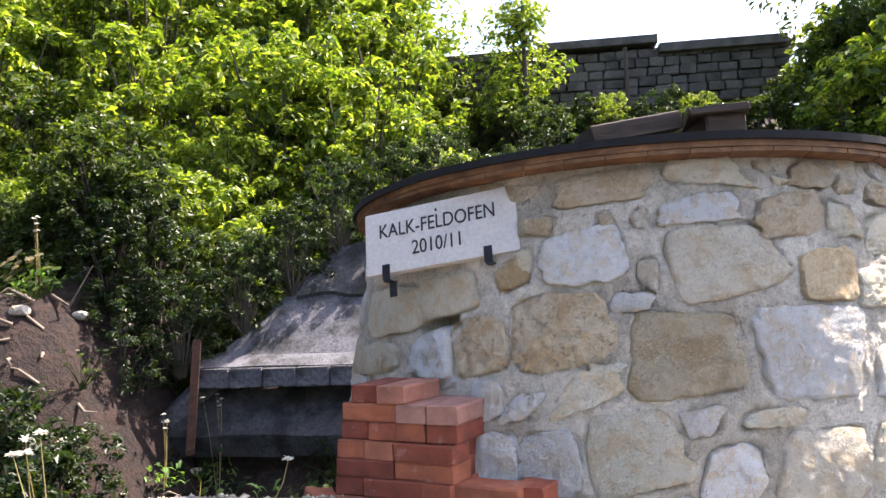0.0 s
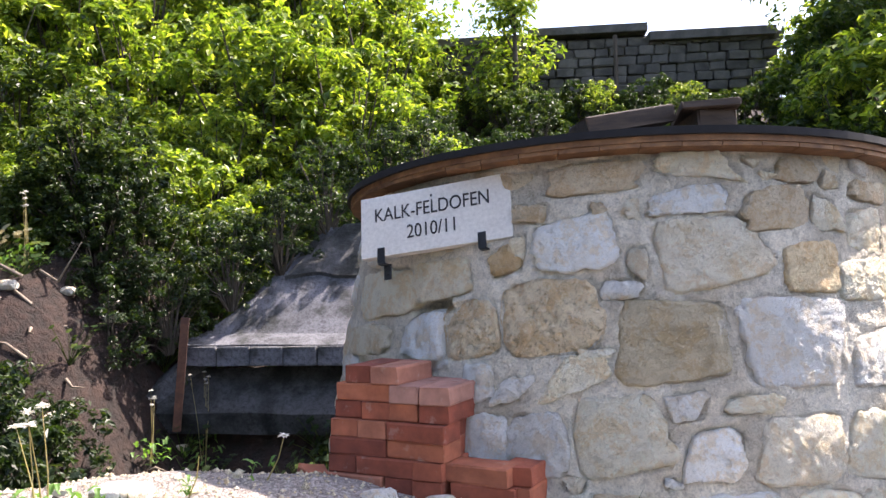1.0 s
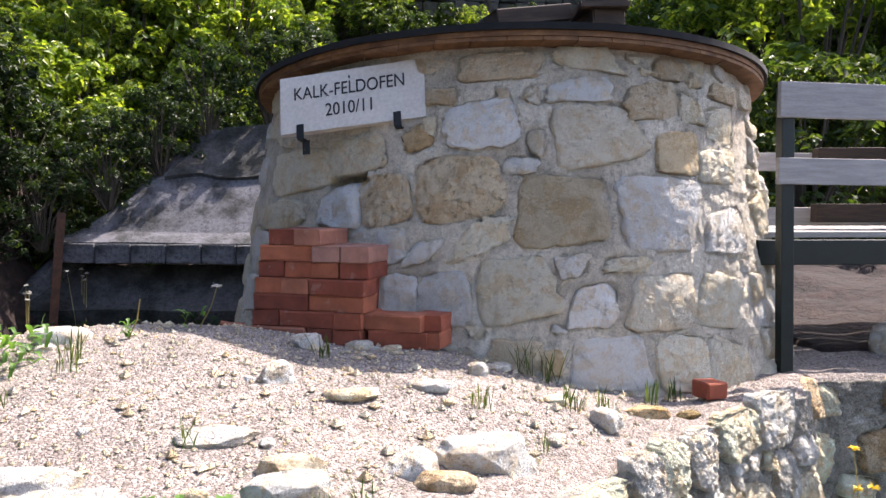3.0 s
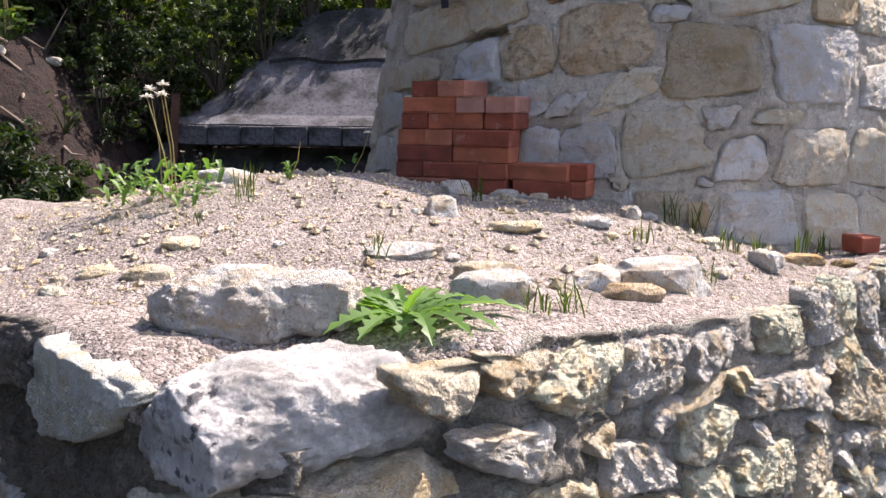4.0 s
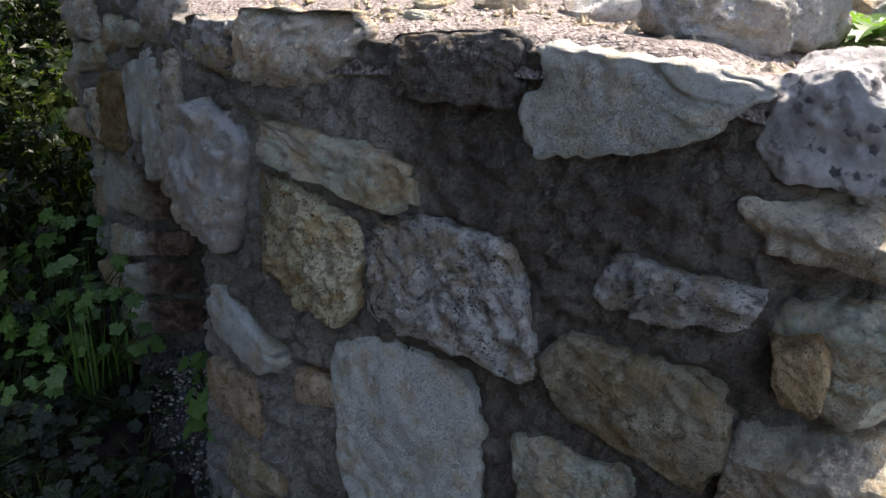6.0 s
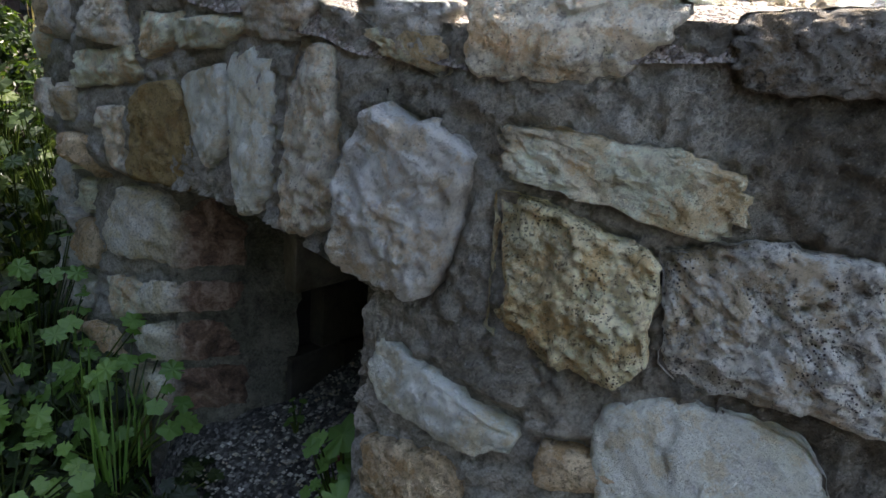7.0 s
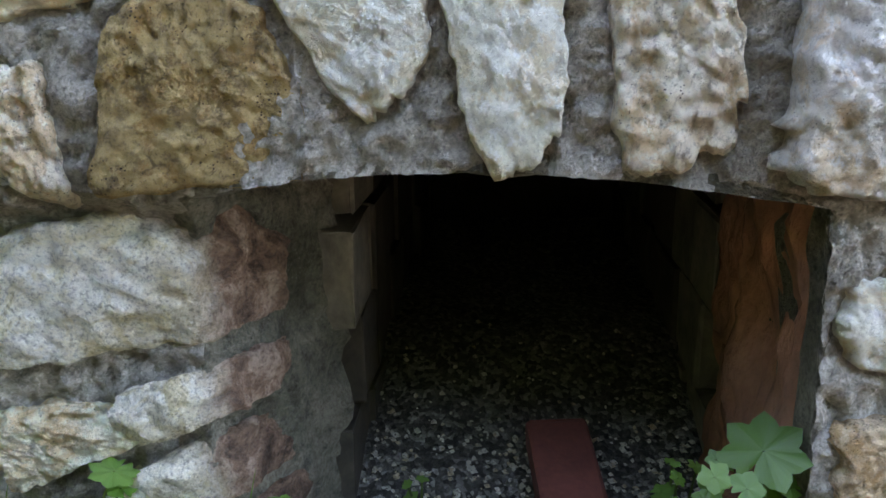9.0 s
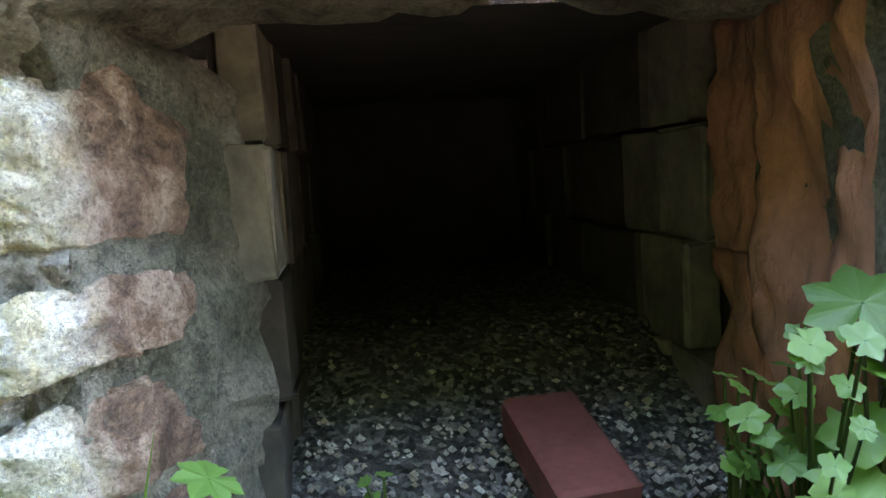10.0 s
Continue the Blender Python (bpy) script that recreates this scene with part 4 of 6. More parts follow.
kiln_stone(-0.184, 1.746, 0.274, 0.226, 9, -0.06, 0.020, 0.008, "cream")
kiln_stone(0.033, 1.836, 0.115, 0.080, 5, 0.25, -0.021, 0.001, "grey")
kiln_stone(0.276, 1.842, 0.173, 0.053, 3, 0.39, -0.002, -0.006, "cream")
kiln_stone(0.121, 1.677, 0.172, 0.152, 5, 0.31, 0.018, -0.002, "white")
kiln_stone(0.015, 2.064, 0.350, 0.254, 1, 0.06, 0.010, 0.013, "khaki")
kiln_stone(0.460, 2.046, 0.361, 0.278, -3, 0.05, -0.029, -0.001, "white")
kiln_stone(0.187, 2.382, 0.374, 0.223, 7, -0.25, 0.022, 0.018, "beige")
kiln_stone(0.110, 2.569, 0.266, 0.089, 4, 0.19, 0.026, -0.008, "white")
kiln_stone(0.145, 2.703, 0.295, 0.083, -4, -0.68, 0.034, -0.006, "cream")
kiln_stone(-0.264, 2.668, 0.349, 0.106, 3, 0.18, -0.002, 0.001, "tan")
kiln_stone(-0.102, 2.346, 0.069, 0.094, -6, -0.07, -0.005, -0.009, "beige")
kiln_stone(0.471, 2.534, 0.261, 0.143, 4, 0.22, 0.010, -0.005, "tan")
kiln_stone(0.705, 2.510, 0.127, 0.105, -13, -0.43, 0.017, 0.007, "cream")
kiln_stone(0.591, 2.310, 0.234, 0.169, 1, 0.15, -0.002, -0.006, "ochre")
kiln_stone(0.594, 2.678, 0.179, 0.086, -3, 0.48, -0.000, -0.001, "tan")
kiln_stone(0.931, 2.440, 0.220, 0.154, -1, 0.29, -0.003, -0.017, "cream")
kiln_stone(0.863, 2.260, 0.267, 0.137, -0, 0.14, -0.004, -0.004, "cream")
kiln_stone(1.022, 2.603, 0.233, 0.073, -3, 0.62, -0.002, -0.004, "tan")
kiln_stone(0.429, 1.681, 0.273, 0.202, 1, 0.30, 0.004, -0.004, "beige")
kiln_stone(0.743, 1.668, 0.230, 0.213, -10, 0.24, 0.004, 0.004, "cream")
kiln_stone(0.176, 1.445, 0.277, 0.189, -2, -0.07, 0.013, -0.003, "white")
kiln_stone(0.495, 1.424, 0.230, 0.208, -7, -0.08, -0.008, -0.001, "cream")
kiln_stone(-0.186, 1.479, 0.193, 0.117, -1, -0.04, 0.001, 0.003, "tan")
kiln_stone(0.762, 1.378, 0.258, 0.201, -17, -0.18, -0.000, 0.014, "cream")
kiln_stone(0.851, 1.967, 0.266, 0.175, 4, 0.29, 0.014, -0.013, "grey")
kiln_stone(-0.165, 2.248, 0.130, 0.060, 1, 0.14, 0.003, 0.003, "grey")
kiln_stone(-0.520, 2.542, 0.119, 0.063, 0, 0.16, -0.000, 0.003, "tan")
kiln_stone(-0.566, 2.416, 0.052, 0.075, 4, 0.04, -0.000, -0.003, "cream")
kiln_stone(-0.049, 1.455, 0.076, 0.086, 3, 0.07, -0.002, -0.002, "ochre")
kiln_stone(-0.665, 1.697, 0.151, 0.174, 12, 0.14, 0.001, 0.017, "grey")
KILN_STONES.append((-.985, 2.188, .25, .08))

fill_stones(kiln_point, kiln_stone, KILN_STONES, random.Random(15), .95, 2.6, 1.25, 2.72, 700, (.12, .26), ["cream", "white", "beige", "grey"], .022)
fill_stones(kiln_point, kiln_stone, KILN_STONES, random.Random(16), -2.4, -1.1, 1.4, 2.72, 400, (.12, .24), ["cream", "beige", "grey"], .016)
fill_stones(kiln_point, kiln_stone, KILN_STONES, random.Random(17), -1.2, 1.0, 1.35, 2.72, 500, (.05, .11), ["cream", "beige", "grey", "tan"], .010)

part("body", kiln_body(), kiln_tower, "light grey mortar body")

# roof: a round boarded lid, tipped back a little, with a felt cover
ROOF_TILT = Matrix.Translation((AXIS.x, AXIS.y, ROOF_Z)) @ Matrix.Rotation(radians(-ROOF_LEAN), 4, "X")
ROOF_R = 1.40
roof_at = Matrix.Translation(-BASE) @ ROOF_TILT


def disc(r0, r1, z0, z1, material, wob=0.0, sides=96):
    """A ring-shaped slab between two radii."""
    verts, faces = [], []
    for r, z in ((r0, z0), (r1, z0), (r1, z1), (r0, z1)):
        for k in range(sides):
            q = 2 * math.pi * k / sides
            rr = r + (wob * noise.noise(Vector((math.cos(q) * 3, math.sin(q) * 3, z * 4))) if r == r1 else 0)
            verts.append((math.cos(q) * rr, math.sin(q) * rr, z))
    for i in range(4):
        j = (i + 1) % 4
        for k in range(sides):
            k2 = (k + 1) % sides
            faces.append((i * sides + k, i * sides + k2, j * sides + k2, j * sides + k))
    return raw_mesh("disc", verts, faces, material)


roof = part("roof", disc(.02, ROOF_R, 0.0, .024, "roof_wood", .01), kiln_tower, "round boarded wooden lid", roof_at)
part("felt_cover", disc(.02, ROOF_R + .018, .022, .050, "felt", .008), roof, "black roofing felt")
board_rng = random.Random(9)
def lid_board(x, wide, thick, radius):
    """One board of the lid, its ends sawn to the round."""
    verts, faces = [], []
    cuts = [x - wide / 2 + wide * k / 6 for k in range(7)]
    ends = [(c, math.sqrt(max(.0004, radius ** 2 - c * c))) for c in cuts]
    loop = [(c, -e) for c, e in ends] + [(c, e) for c, e in reversed(ends)]
    for z in (-thick / 2, thick / 2):
        verts += [(a - x, b, z) for a, b in loop]
    n = len(loop)
    faces.append(tuple(reversed(range(n))))
    faces.append(tuple(range(n, 2 * n)))
    faces += [(k, (k + 1) % n, n + (k + 1) % n, n + k) for k in range(n)]
    return raw_mesh("board", verts, faces, "roof_wood")


for i in range(-9, 10):
    x = i * .146
    part("board", lid_board(x, .143, .016, ROOF_R - .006), roof, "", Matrix.Translation((x, 0, -.009 + rnd(board_rng, -.001, .001))))


def lid_block(x, y, turn, lean, sx, sy, sz, label, lift=0.0):
    me = box_mesh(sx, sy, sz, "old_wood", .006, .004, board_rng)
    ob = thing("wooden_block", label, "timber", group="timbers on the kiln lid", data=me)
    ob.matrix_basis = ROOF_TILT @ Matrix.Translation((x, y, lift + .052 + sz / 2 + abs(math.sin(radians(lean))) * sx / 2)) @ Euler((radians(4), radians(lean), radians(turn))).to_matrix().to_4x4()


lid_block(-.12, -1.25, 12, -9, .34, .22, .06, "weathered brown timber offcut weighing down the kiln lid")
lid_block(.19, -1.25, -5, 0, .20, .38, .026, "dark weathered board laid across the kiln lid", .07)
lid_block(.19, -1.25, 4, 0, .14, .30, .07, "short dark timber under a board on the lid")

# ---- marble name plate ----
P_TL, P_TR, P_BL, P_BR = Vector((-.472, 3.0, 2.647)), Vector((.168, 2.79, 2.719)), Vector((-.484, 2.955, 2.394)), Vector((.146, 2.735, 2.457))
plate_c = (P_TL + P_TR + P_BL + P_BR) / 4
px = ((P_TR + P_BR) - (P_TL + P_BL)).normalized()
py = ((P_TL + P_TR) - (P_BL + P_BR)).normalized()
pz = px.cross(py).normalized()
py = pz.cross(px)
PW, PH = ((P_TR + P_BR) - (P_TL + P_BL)).length / 2, ((P_TL + P_TR) - (P_BL + P_BR)).length / 2
plate_m = Matrix((px, py, pz)).transposed().to_4x4()
plate_m.translation = plate_c - pz * .015
name_plate = thing("name_plate", "pale marble name plate with dark carved lettering on the kiln", "sign")
name_plate.matrix_basis = plate_m
part("slab", box_mesh(PW, PH, .04, "marble", .004, .001, random.Random(1)), name_plate)


def lettering(text, x, y, size, width):
    cu = bpy.data.curves.new("lettering", "FONT")
    cu.body, cu.size, cu.extrude, cu.align_x, cu.align_y = text, size, .0012, "CENTER", "CENTER"
    tmp = bpy.data.objects.new("tmp", cu)
    scene.collection.objects.link(tmp)
    me = bpy.data.meshes.new_from_object(tmp.evaluated_get(bpy.context.evaluated_depsgraph_get()))
    bpy.data.objects.remove(tmp)
    xs = [v.co.x for v in me.vertices]
    k = width / (max(xs) - min(xs))
    for v in me.vertices:
        v.co.x *= k
    me.materials.clear()
    me.materials.append(MATS["lettering"])
    part("lettering", me, name_plate, "dark carved letters", Matrix.Translation((x, y, .0215)))


bpy.context.view_layer.update()
lettering("KALK-FELDOFEN", -.01, .045, .082, PW * .76)
lettering("2010/11", -.005, -.045, .082, PW * .32)
part("mark", box_mesh(.008, .011, .003, "lettering", .001), name_plate, "", Matrix.Translation((-.005, .095, .0215)))
for x in (-.24, .21):
    bm = bmesh.new()
    box(bm, Matrix.Translation((0, -.03, .024)), .034, .065, .006, .002)
    box(bm, Matrix.Translation((.004, -.066, .010)), .034, .006, .034, .002)
    box(bm, Matrix.Translation((.012, -.095, -.010)), .034, .065, .006, .002)
    bmesh.ops.create_uvsphere(bm, u_segments=8, v_segments=5, radius=.007, matrix=Matrix.Translation((.012, -.105, -.006)))
    part("bracket", mesh_of(bm, "black_iron"), name_plate, "black iron bracket", Matrix.Translation((x, -PH / 2 + .035, 0)))

# ---- stack of bricks against the tower ----
stack_rng = random.Random(14)
brick_stack = thing("brick_stack", "untidy stack of red bricks leaning against the kiln", "bricks", (-.32, 2.62, 1.525))
SB = Vector((-.32, 2.62, 1.525))
front_dir = Vector((.52, -.22, 0)).normalized()
back_dir = Vector((front_dir.y * -1, front_dir.x, 0))
ang = math.atan2(front_dir.y, front_dir.x)


def stack_brick(a, b, row, header=False, shift=0.0):
    rz = ang + (math.pi / 2 if header else 0) + rnd(stack_rng, -.05, .05)
    p = front_dir * a + back_dir * b + Vector((0, 0, .0335 + row * .066))
    part("brick", brick_data, brick_stack, "", Matrix.Translation(p) @ Matrix.Rotation(rz, 4, "Z"))


for row in range(7):
    inset = .004 * row
    head = row % 2 == 0
    a = -.25 + inset + (.04 if row == 6 else 0)
    pattern = {0: "SHH", 1: "HSH", 2: "SS", 3: "HHS", 4: "HHHH", 5: "SHH", 6: "HH"}[row]
    for ch in pattern:
        wide = .25 if ch == "S" else .125
        stack_brick(a + wide / 2, (0 if ch == "S" else .062) + rnd(stack_rng, -.014, .014) + .006 * row, row, ch != "S")
        a += wide
    if row < 6:
        stack_brick(-.12, .135 + .01 * row, row)
        stack_brick(.11, .135 + .01 * row, row)
for a, b, row, hd in ((.39, .02, 0, False), (.37, .02, 1, False), (.50, .10, 0, True), (.42, .14, 0, False), (.50, .12, 1, True)):
    stack_brick(a, b, row, hd)

# ---- gravel of the terrace ----
def terrace_mesh():
    """The gravel sheet within the rim."""
    verts, faces, grid = [], [], {}
    inner = [p - (rim_at(r + 1e-3)[1]) * .04 for p, r in zip(RIM, RUN)]
    poly = [p for p in inner] + [Vector((4.2, 7.0)), Vector((0.0, 7.0))]

    def inside(x, y):
        hit = False
        for a, b in zip(poly, poly[1:] + poly[:1]):
            if (a.y > y) != (b.y > y) and x < (b.x - a.x) * (y - a.y) / (b.y - a.y) + a.x:
                hit = not hit
        return hit

    xs, ys = np.arange(-2.3, 4.0, .035), np.arange(.3, 4.8, .035)
    for i, x in enumerate(xs):
        for j, y in enumerate(ys):
            if inside(x, y):
                grid[i, j] = len(verts)
                verts.append((x, y, terrace_z(x, y)))
    for (i, j), k in grid.items():
        q = [grid.get((i + 1, j)), grid.get((i + 1, j + 1)), grid.get((i, j + 1))]
        if None not in q:
            faces.append((k, *q))
    return raw_mesh("terrace", verts, faces, "gravel", True)


terrace = thing("terrace", "sunlit terrace of pale crushed gravel with scattered stones", "gravel", kind="structure", data=terrace_mesh())


def within_rim(x, y, margin):
    """Whether a place lies inside the terrace, at least margin from its rim."""
    p, hit = Vector((x, y)), False
    for a, b in zip(RIM, RIM[1:] + RIM[:1]):
        if (a.y > y) != (b.y > y) and x < (b.x - a.x) * (y - a.y) / (b.y - a.y) + a.x:
            hit = not hit
        k = min(1.0, max(0.0, (p - a).dot(b - a) / (b - a).length_squared))
        if (a.lerp(b, k) - p).length < margin:
            return False
    return hit


def terrace_chips():
    rng = random.Random(31)
    verts, faces = [], []
    for _ in range(6500):
        x, y = rnd(rng, -2.0, 1.6), rnd(rng, .45, 3.4)
        r = rnd(rng, .004, .010) if rng.random() < .93 else rnd(rng, .012, .022)
        if not within_rim(x, y, .07) or (Vector((x, y)) - AXIS).length < 1.45:
            continue
        c = Vector((x, y, terrace_z(x, y) + r * .3))
        o = len(verts)
        for d in ((1, 0, 0), (0, 1, 0), (-1, 0, 0), (0, -1, 0), (0, 0, .8), (0, 0, -.8)):
            verts.append(c + Vector(d) * r * rnd(rng, .6, 1.4))
        for k in range(4):
            faces.append((o + k, o + (k + 1) % 4, o + 4))
            faces.append((o + (k + 1) % 4, o + k, o + 5))
    return raw_mesh("gravel_chips", verts, faces, "beige")


tagged(new("gravel_chips", terrace_chips()), "loose crushed limestone chips scattered over the terrace", "gravel", kind="stuff")

rock_rng = random.Random(17)


def loose_stone(x, y, sx, sy, sz, turn, kind, label, sink=.35, tilt=0.0):
    me = rock_mesh(rock_rng, sx / 2 * 1.2, sy / 2 * 1.2, sz / 2 * 1.3, kind, .14)
    ob = thing("loose_stone", label, "stone", group="loose stones on the terrace", data=me)
    ob.matrix_basis = Matrix.Translation((x, y, terrace_z(x, y) + sz * (.5 - sink))) @ Euler((0, radians(tilt), radians(turn))).to_matrix().to_4x4()


FLAT = "flat white limestone piece half sunk in the gravel"
big_rock = thing("loose_stone", "long pitted white limestone block lying on the gravel", "stone", (-.715, .835, terrace_z(-.715, .835) + .040), "loose stones on the terrace",
                 data=block_mesh(.180, .078, .056, "rock", 4.4, 0.0, lambda p: Matrix.Rotation(radians(14), 3, "Z") @ p, 34, .5, 1.0))
loose_stone(-.83, 1.16, .24, .12, .07, 8, "rock", FLAT)
loose_stone(-.46, 1.40, .21, .11, .04, 10, "rock", FLAT)
loose_stone(-.25, 1.19, .17, .09, .06, -8, "beige", "small beige limestone piece on the gravel")
loose_stone(-.25, 1.05, .19, .10, .08, 8, "rock", "cream limestone lump beside a dandelion")
loose_stone(.03, 1.32, .14, .12, .07, 60, "rock", "white limestone lump on the gravel")
loose_stone(.24, 1.42, .27, .15, .11, 16, "rock", "large pale limestone lump near the wall's edge", .3)
loose_stone(.11, 1.22, .15, .08, .055, -8, "tan", "brown stone near the wall's edge")
loose_stone(-.37, 1.87, .12, .09, .08, 40, "rock", "white stone lump on the gravel")
loose_stone(-1.17, 2.24, .22, .14, .06, 12, "rock", "pale limestone slab on the crest of the gravel")
loose_stone(-1.07, 1.42, .10, .07, .035, 20, "cream", FLAT)
loose_stone(-.32, 2.36, .12, .09, .08, 40, "rock", "white stone lump on the gravel")
loose_stone(-.13, 1.78, .17, .10, .04, 12, "cream", FLAT)
loose_stone(.11, 1.86, .14, .08, .035, -10, "rock", FLAT)
loose_stone(.30, 2.10, .07, .06, .06, 20, "rock", "small white stone in the kiln's shade")
loose_stone(-.12, 2.42, .11, .07, .045, 5, "grey", "small grey stone before the brick stack")
loose_stone(.40, 2.35, .13, .10, .03, 25, "grey", "flat grey stone in the kiln's shade")
loose_stone(-1.08, 1.20, .12, .08, .035, 14, "beige", FLAT)
loose_stone(-1.22, 1.24, .09, .07, .03, 40, "cream", FLAT)
loose_stone(.70, 1.88, .07, .12, .07, 25, "rock", "upright white limestone chip by the wall's edge", .25)
loose_stone(.55, 2.0, .10, .08, .03, 0, "cream", FLAT)
loose_stone(.92, 2.12, .16, .09, .05, -30, "ochre", "ochre limestone piece by the kiln's foot")
loose_stone(1.08, 2.13, .10, .06, .04, 10, "brown", "small brown stone by the wall's edge")
for i in range(26):
    x, y = rnd(rock_rng, -1.7, .6), rnd(rock_rng, 1.0, 3.0)
    r = rnd(rock_rng, .025, .06)
    if not within_rim(x, y, .12):
        continue
    loose_stone(x, y, r * 1.4, r, r * .6, rnd(rock_rng, 0, 180), rock_rng.choice(["cream", "rock", "beige"]), "small pale limestone bit among the gravel")

red_brick = thing("brick", "single red brick end lying at the kiln's foot", "brick", data=box_mesh(.095, .10, .065, "brick", .006, .003, random.Random(6)))
red_brick.matrix_basis = Matrix.Translation((1.27, 2.38, terrace_z(1.27, 2.38) + .045)) @ Matrix.Rotation(.3, 4, "Z")
half_brick = thing("brick", "broken piece of red brick beside the stack", "brick", data=box_mesh(.11, .08, .05, "brick", .006, .006, random.Random(7)))
half_brick.matrix_basis = Matrix.Translation((-.66, 2.78, terrace_z(-.66, 2.78) + .02)) @ Euler((.3, .2, .7)).to_matrix().to_4x4()


# ---- small plants ----
def blade(verts, faces, base, tip, width, bend, segs=4, notch=0.0, rng=None):
    """One leaf: a bent strip, with toothed edges where notch is given."""
    base, tip = Vector(base), Vector(tip)
    d = tip - base
    side = d.cross(Vector((0, 0, 1)))
    side = side.normalized() if side.length > 1e-4 else Vector((1, 0, 0))
    o = len(verts)
    for i in range(segs + 1):
        k = i / segs
        p = base + d * k + Vector((0, 0, bend * 4 * k * (1 - k)))
        w = width * (math.sin(math.pi * min(1, .12 + .88 * k)) ** .7) * (1 - .15 * k)
        if notch and i % 2:
            w *= 1 - notch
        if i == segs:
            w = width * .04
        verts.append(p - side * w / 2 + Vector((0, 0, w * .18)))
        verts.append(p)
        verts.append(p + side * w / 2 + Vector((0, 0, w * .18)))
        if i:
            q = o + (i - 1) * 3
            faces.append((q, q + 1, q + 4, q + 3))
            faces.append((q + 1, q + 2, q + 5, q + 4))


def rosette(name, x, y, leaves, length, width, material, label, category, lift=.35, notch=.55, seed=0, z=None, segs=10):
    rng = random.Random(seed)
    ob = thing(name, label, category, (x, y, terrace_z(x, y) if z is None else z))
    for i in range(leaves):
        verts, faces = [], []
        q = 2 * math.pi * (i + rnd(rng, -.3, .3)) / leaves
        ln = length * rnd(rng, .55, 1.15)
        up = ln * rnd(rng, .0, lift * 1.6)
        blade(verts, faces, (math.cos(q) * .012, math.sin(q) * .012, .005), (math.cos(q) * ln, math.sin(q) * ln, up), width * rnd(rng, .7, 1.2), ln * rnd(rng, .06, .18), segs, notch)
        part("leaf", raw_mesh("leaf", verts, faces, material), ob)
    return ob, rng


rosette("dandelion", -.425, .865, 19, .24, .07, "leaf_herb", "spreading dandelion with long toothed green leaves on gravel", "weed", .05, .6, 1, segs=14)
rosette("dandelion", -.44, .90, 4, .11, .035, "leaf_herb", "upright dandelion leaves among stones on the gravel", "weed", .8, .4, 2)


def tuft(x, y, n, h, seed, label="small tuft of green grass growing in gravel", spread=.7, z=None, material="leaf_mid", width=.005):
    rng = random.Random(seed)
    verts, faces = [], []
    for _ in range(n):
        q = rnd(rng, 0, 6.28)
        ln = h * rnd(rng, .5, 1.15)
        r = ln * spread * rnd(rng, .1, 1)
        bx, by = rnd(rng, -.03, .03), rnd(rng, -.03, .03)
        blade(verts, faces, (bx, by, 0), (bx + math.cos(q) * r, by + math.sin(q) * r, ln), width * rnd(rng, .6, 1.3), .01, 3)
    ob = thing("grass_tuft", label, "grass", (x, y, terrace_z(x, y) if z is None else z), "grass tufts")
    part("grass_clump", raw_mesh("blades", verts, faces, material), ob)


for i, (x, y, n, h) in enumerate(((-.53, 1.34, 9, .09), (-1.03, 1.95, 18, .11), (-1.0, 1.85, 8, .08), (-.25, 2.2, 16, .09), (.27, 1.78, 18, .08), (.6, 1.95, 16, .08),
                                  (.75, 2.05, 14, .09), (-.07, 1.0, 20, .09), (-.16, .95, 12, .08), (.52, 2.38, 16, .15), (.62, 2.36, 14, .16), (.32, 2.55, 12, .12),
                                  (1.0, 2.3, 18, .1), (1.12, 2.38, 14, .09), (-1.1, 1.6, 8, .06), (.42, 1.6, 8, .06), (-.8, 3.0, 22, .14), (-.95, 3.1, 18, .12), (.3, 1.42, 10, .06))):
    tuft(x, y, n, h, 40 + i)


def tall_weed(x, y, z, h, stalks, seed, label, heads=True, leafy=60, spread=.16, leaf=.05, name="tall_weed", head_mat="seed_head"):
    """Stalks with seed heads above a clump of leaves."""
    rng = random.Random(seed)
    ob = thing(name, label, "weed", (x, y, z))
    sv, sf, hv, hf, lv, lf = [], [], [], [], [], []
    for _ in range(stalks):
        bx, by = rnd(rng, -.04, .04), rnd(rng, -.04, .04)
        tx, ty, hh = bx + rnd(rng, -.08, .08), by + rnd(rng, -.08, .08), h * rnd(rng, .75, 1.05)
        v, f = tube([(bx, by, 0), ((bx + tx) / 2 + .01, (by + ty) / 2, hh / 2), (tx, ty, hh)], [.003, .0022, .0014], 5)
        o = len(sv)
        sv += v
        sf += [tuple(a + o for a in q) for q in f]
        if heads:
            for _ in range(26):
                d = Vector((rnd(rng, -1, 1), rnd(rng, -1, 1), rnd(rng, -.1, .35))).normalized() * .024
                blade(hv, hf, (tx, ty, hh), (tx + d.x, ty + d.y, hh + d.z), .012, .002, 2)
    for _ in range(leafy):
        q, r = rnd(rng, 0, 6.28), spread * math.sqrt(rng.random())
        bz = rnd(rng, 0, .6) * h * .5
        p = Vector((math.cos(q) * r, math.sin(q) * r, bz))
        d = Vector((rnd(rng, -1, 1), rnd(rng, -1, 1), rnd(rng, -.1, .8))).normalized() * leaf * rnd(rng, .7, 1.4)
        blade(lv, lf, p, p + d, leaf * .5, .01, 4, .35)
    if sv:
        part("stalk", raw_mesh("stalks", sv, sf, "dry_stalk"), ob, "thin pale stalks")
    if hv:
        part("flower_head", raw_mesh("heads", hv, hf, head_mat), ob, "fluffy heads")
    if lv:
        part("foliage", raw_mesh("leaves", lv, lf, "leaf_herb"), ob)


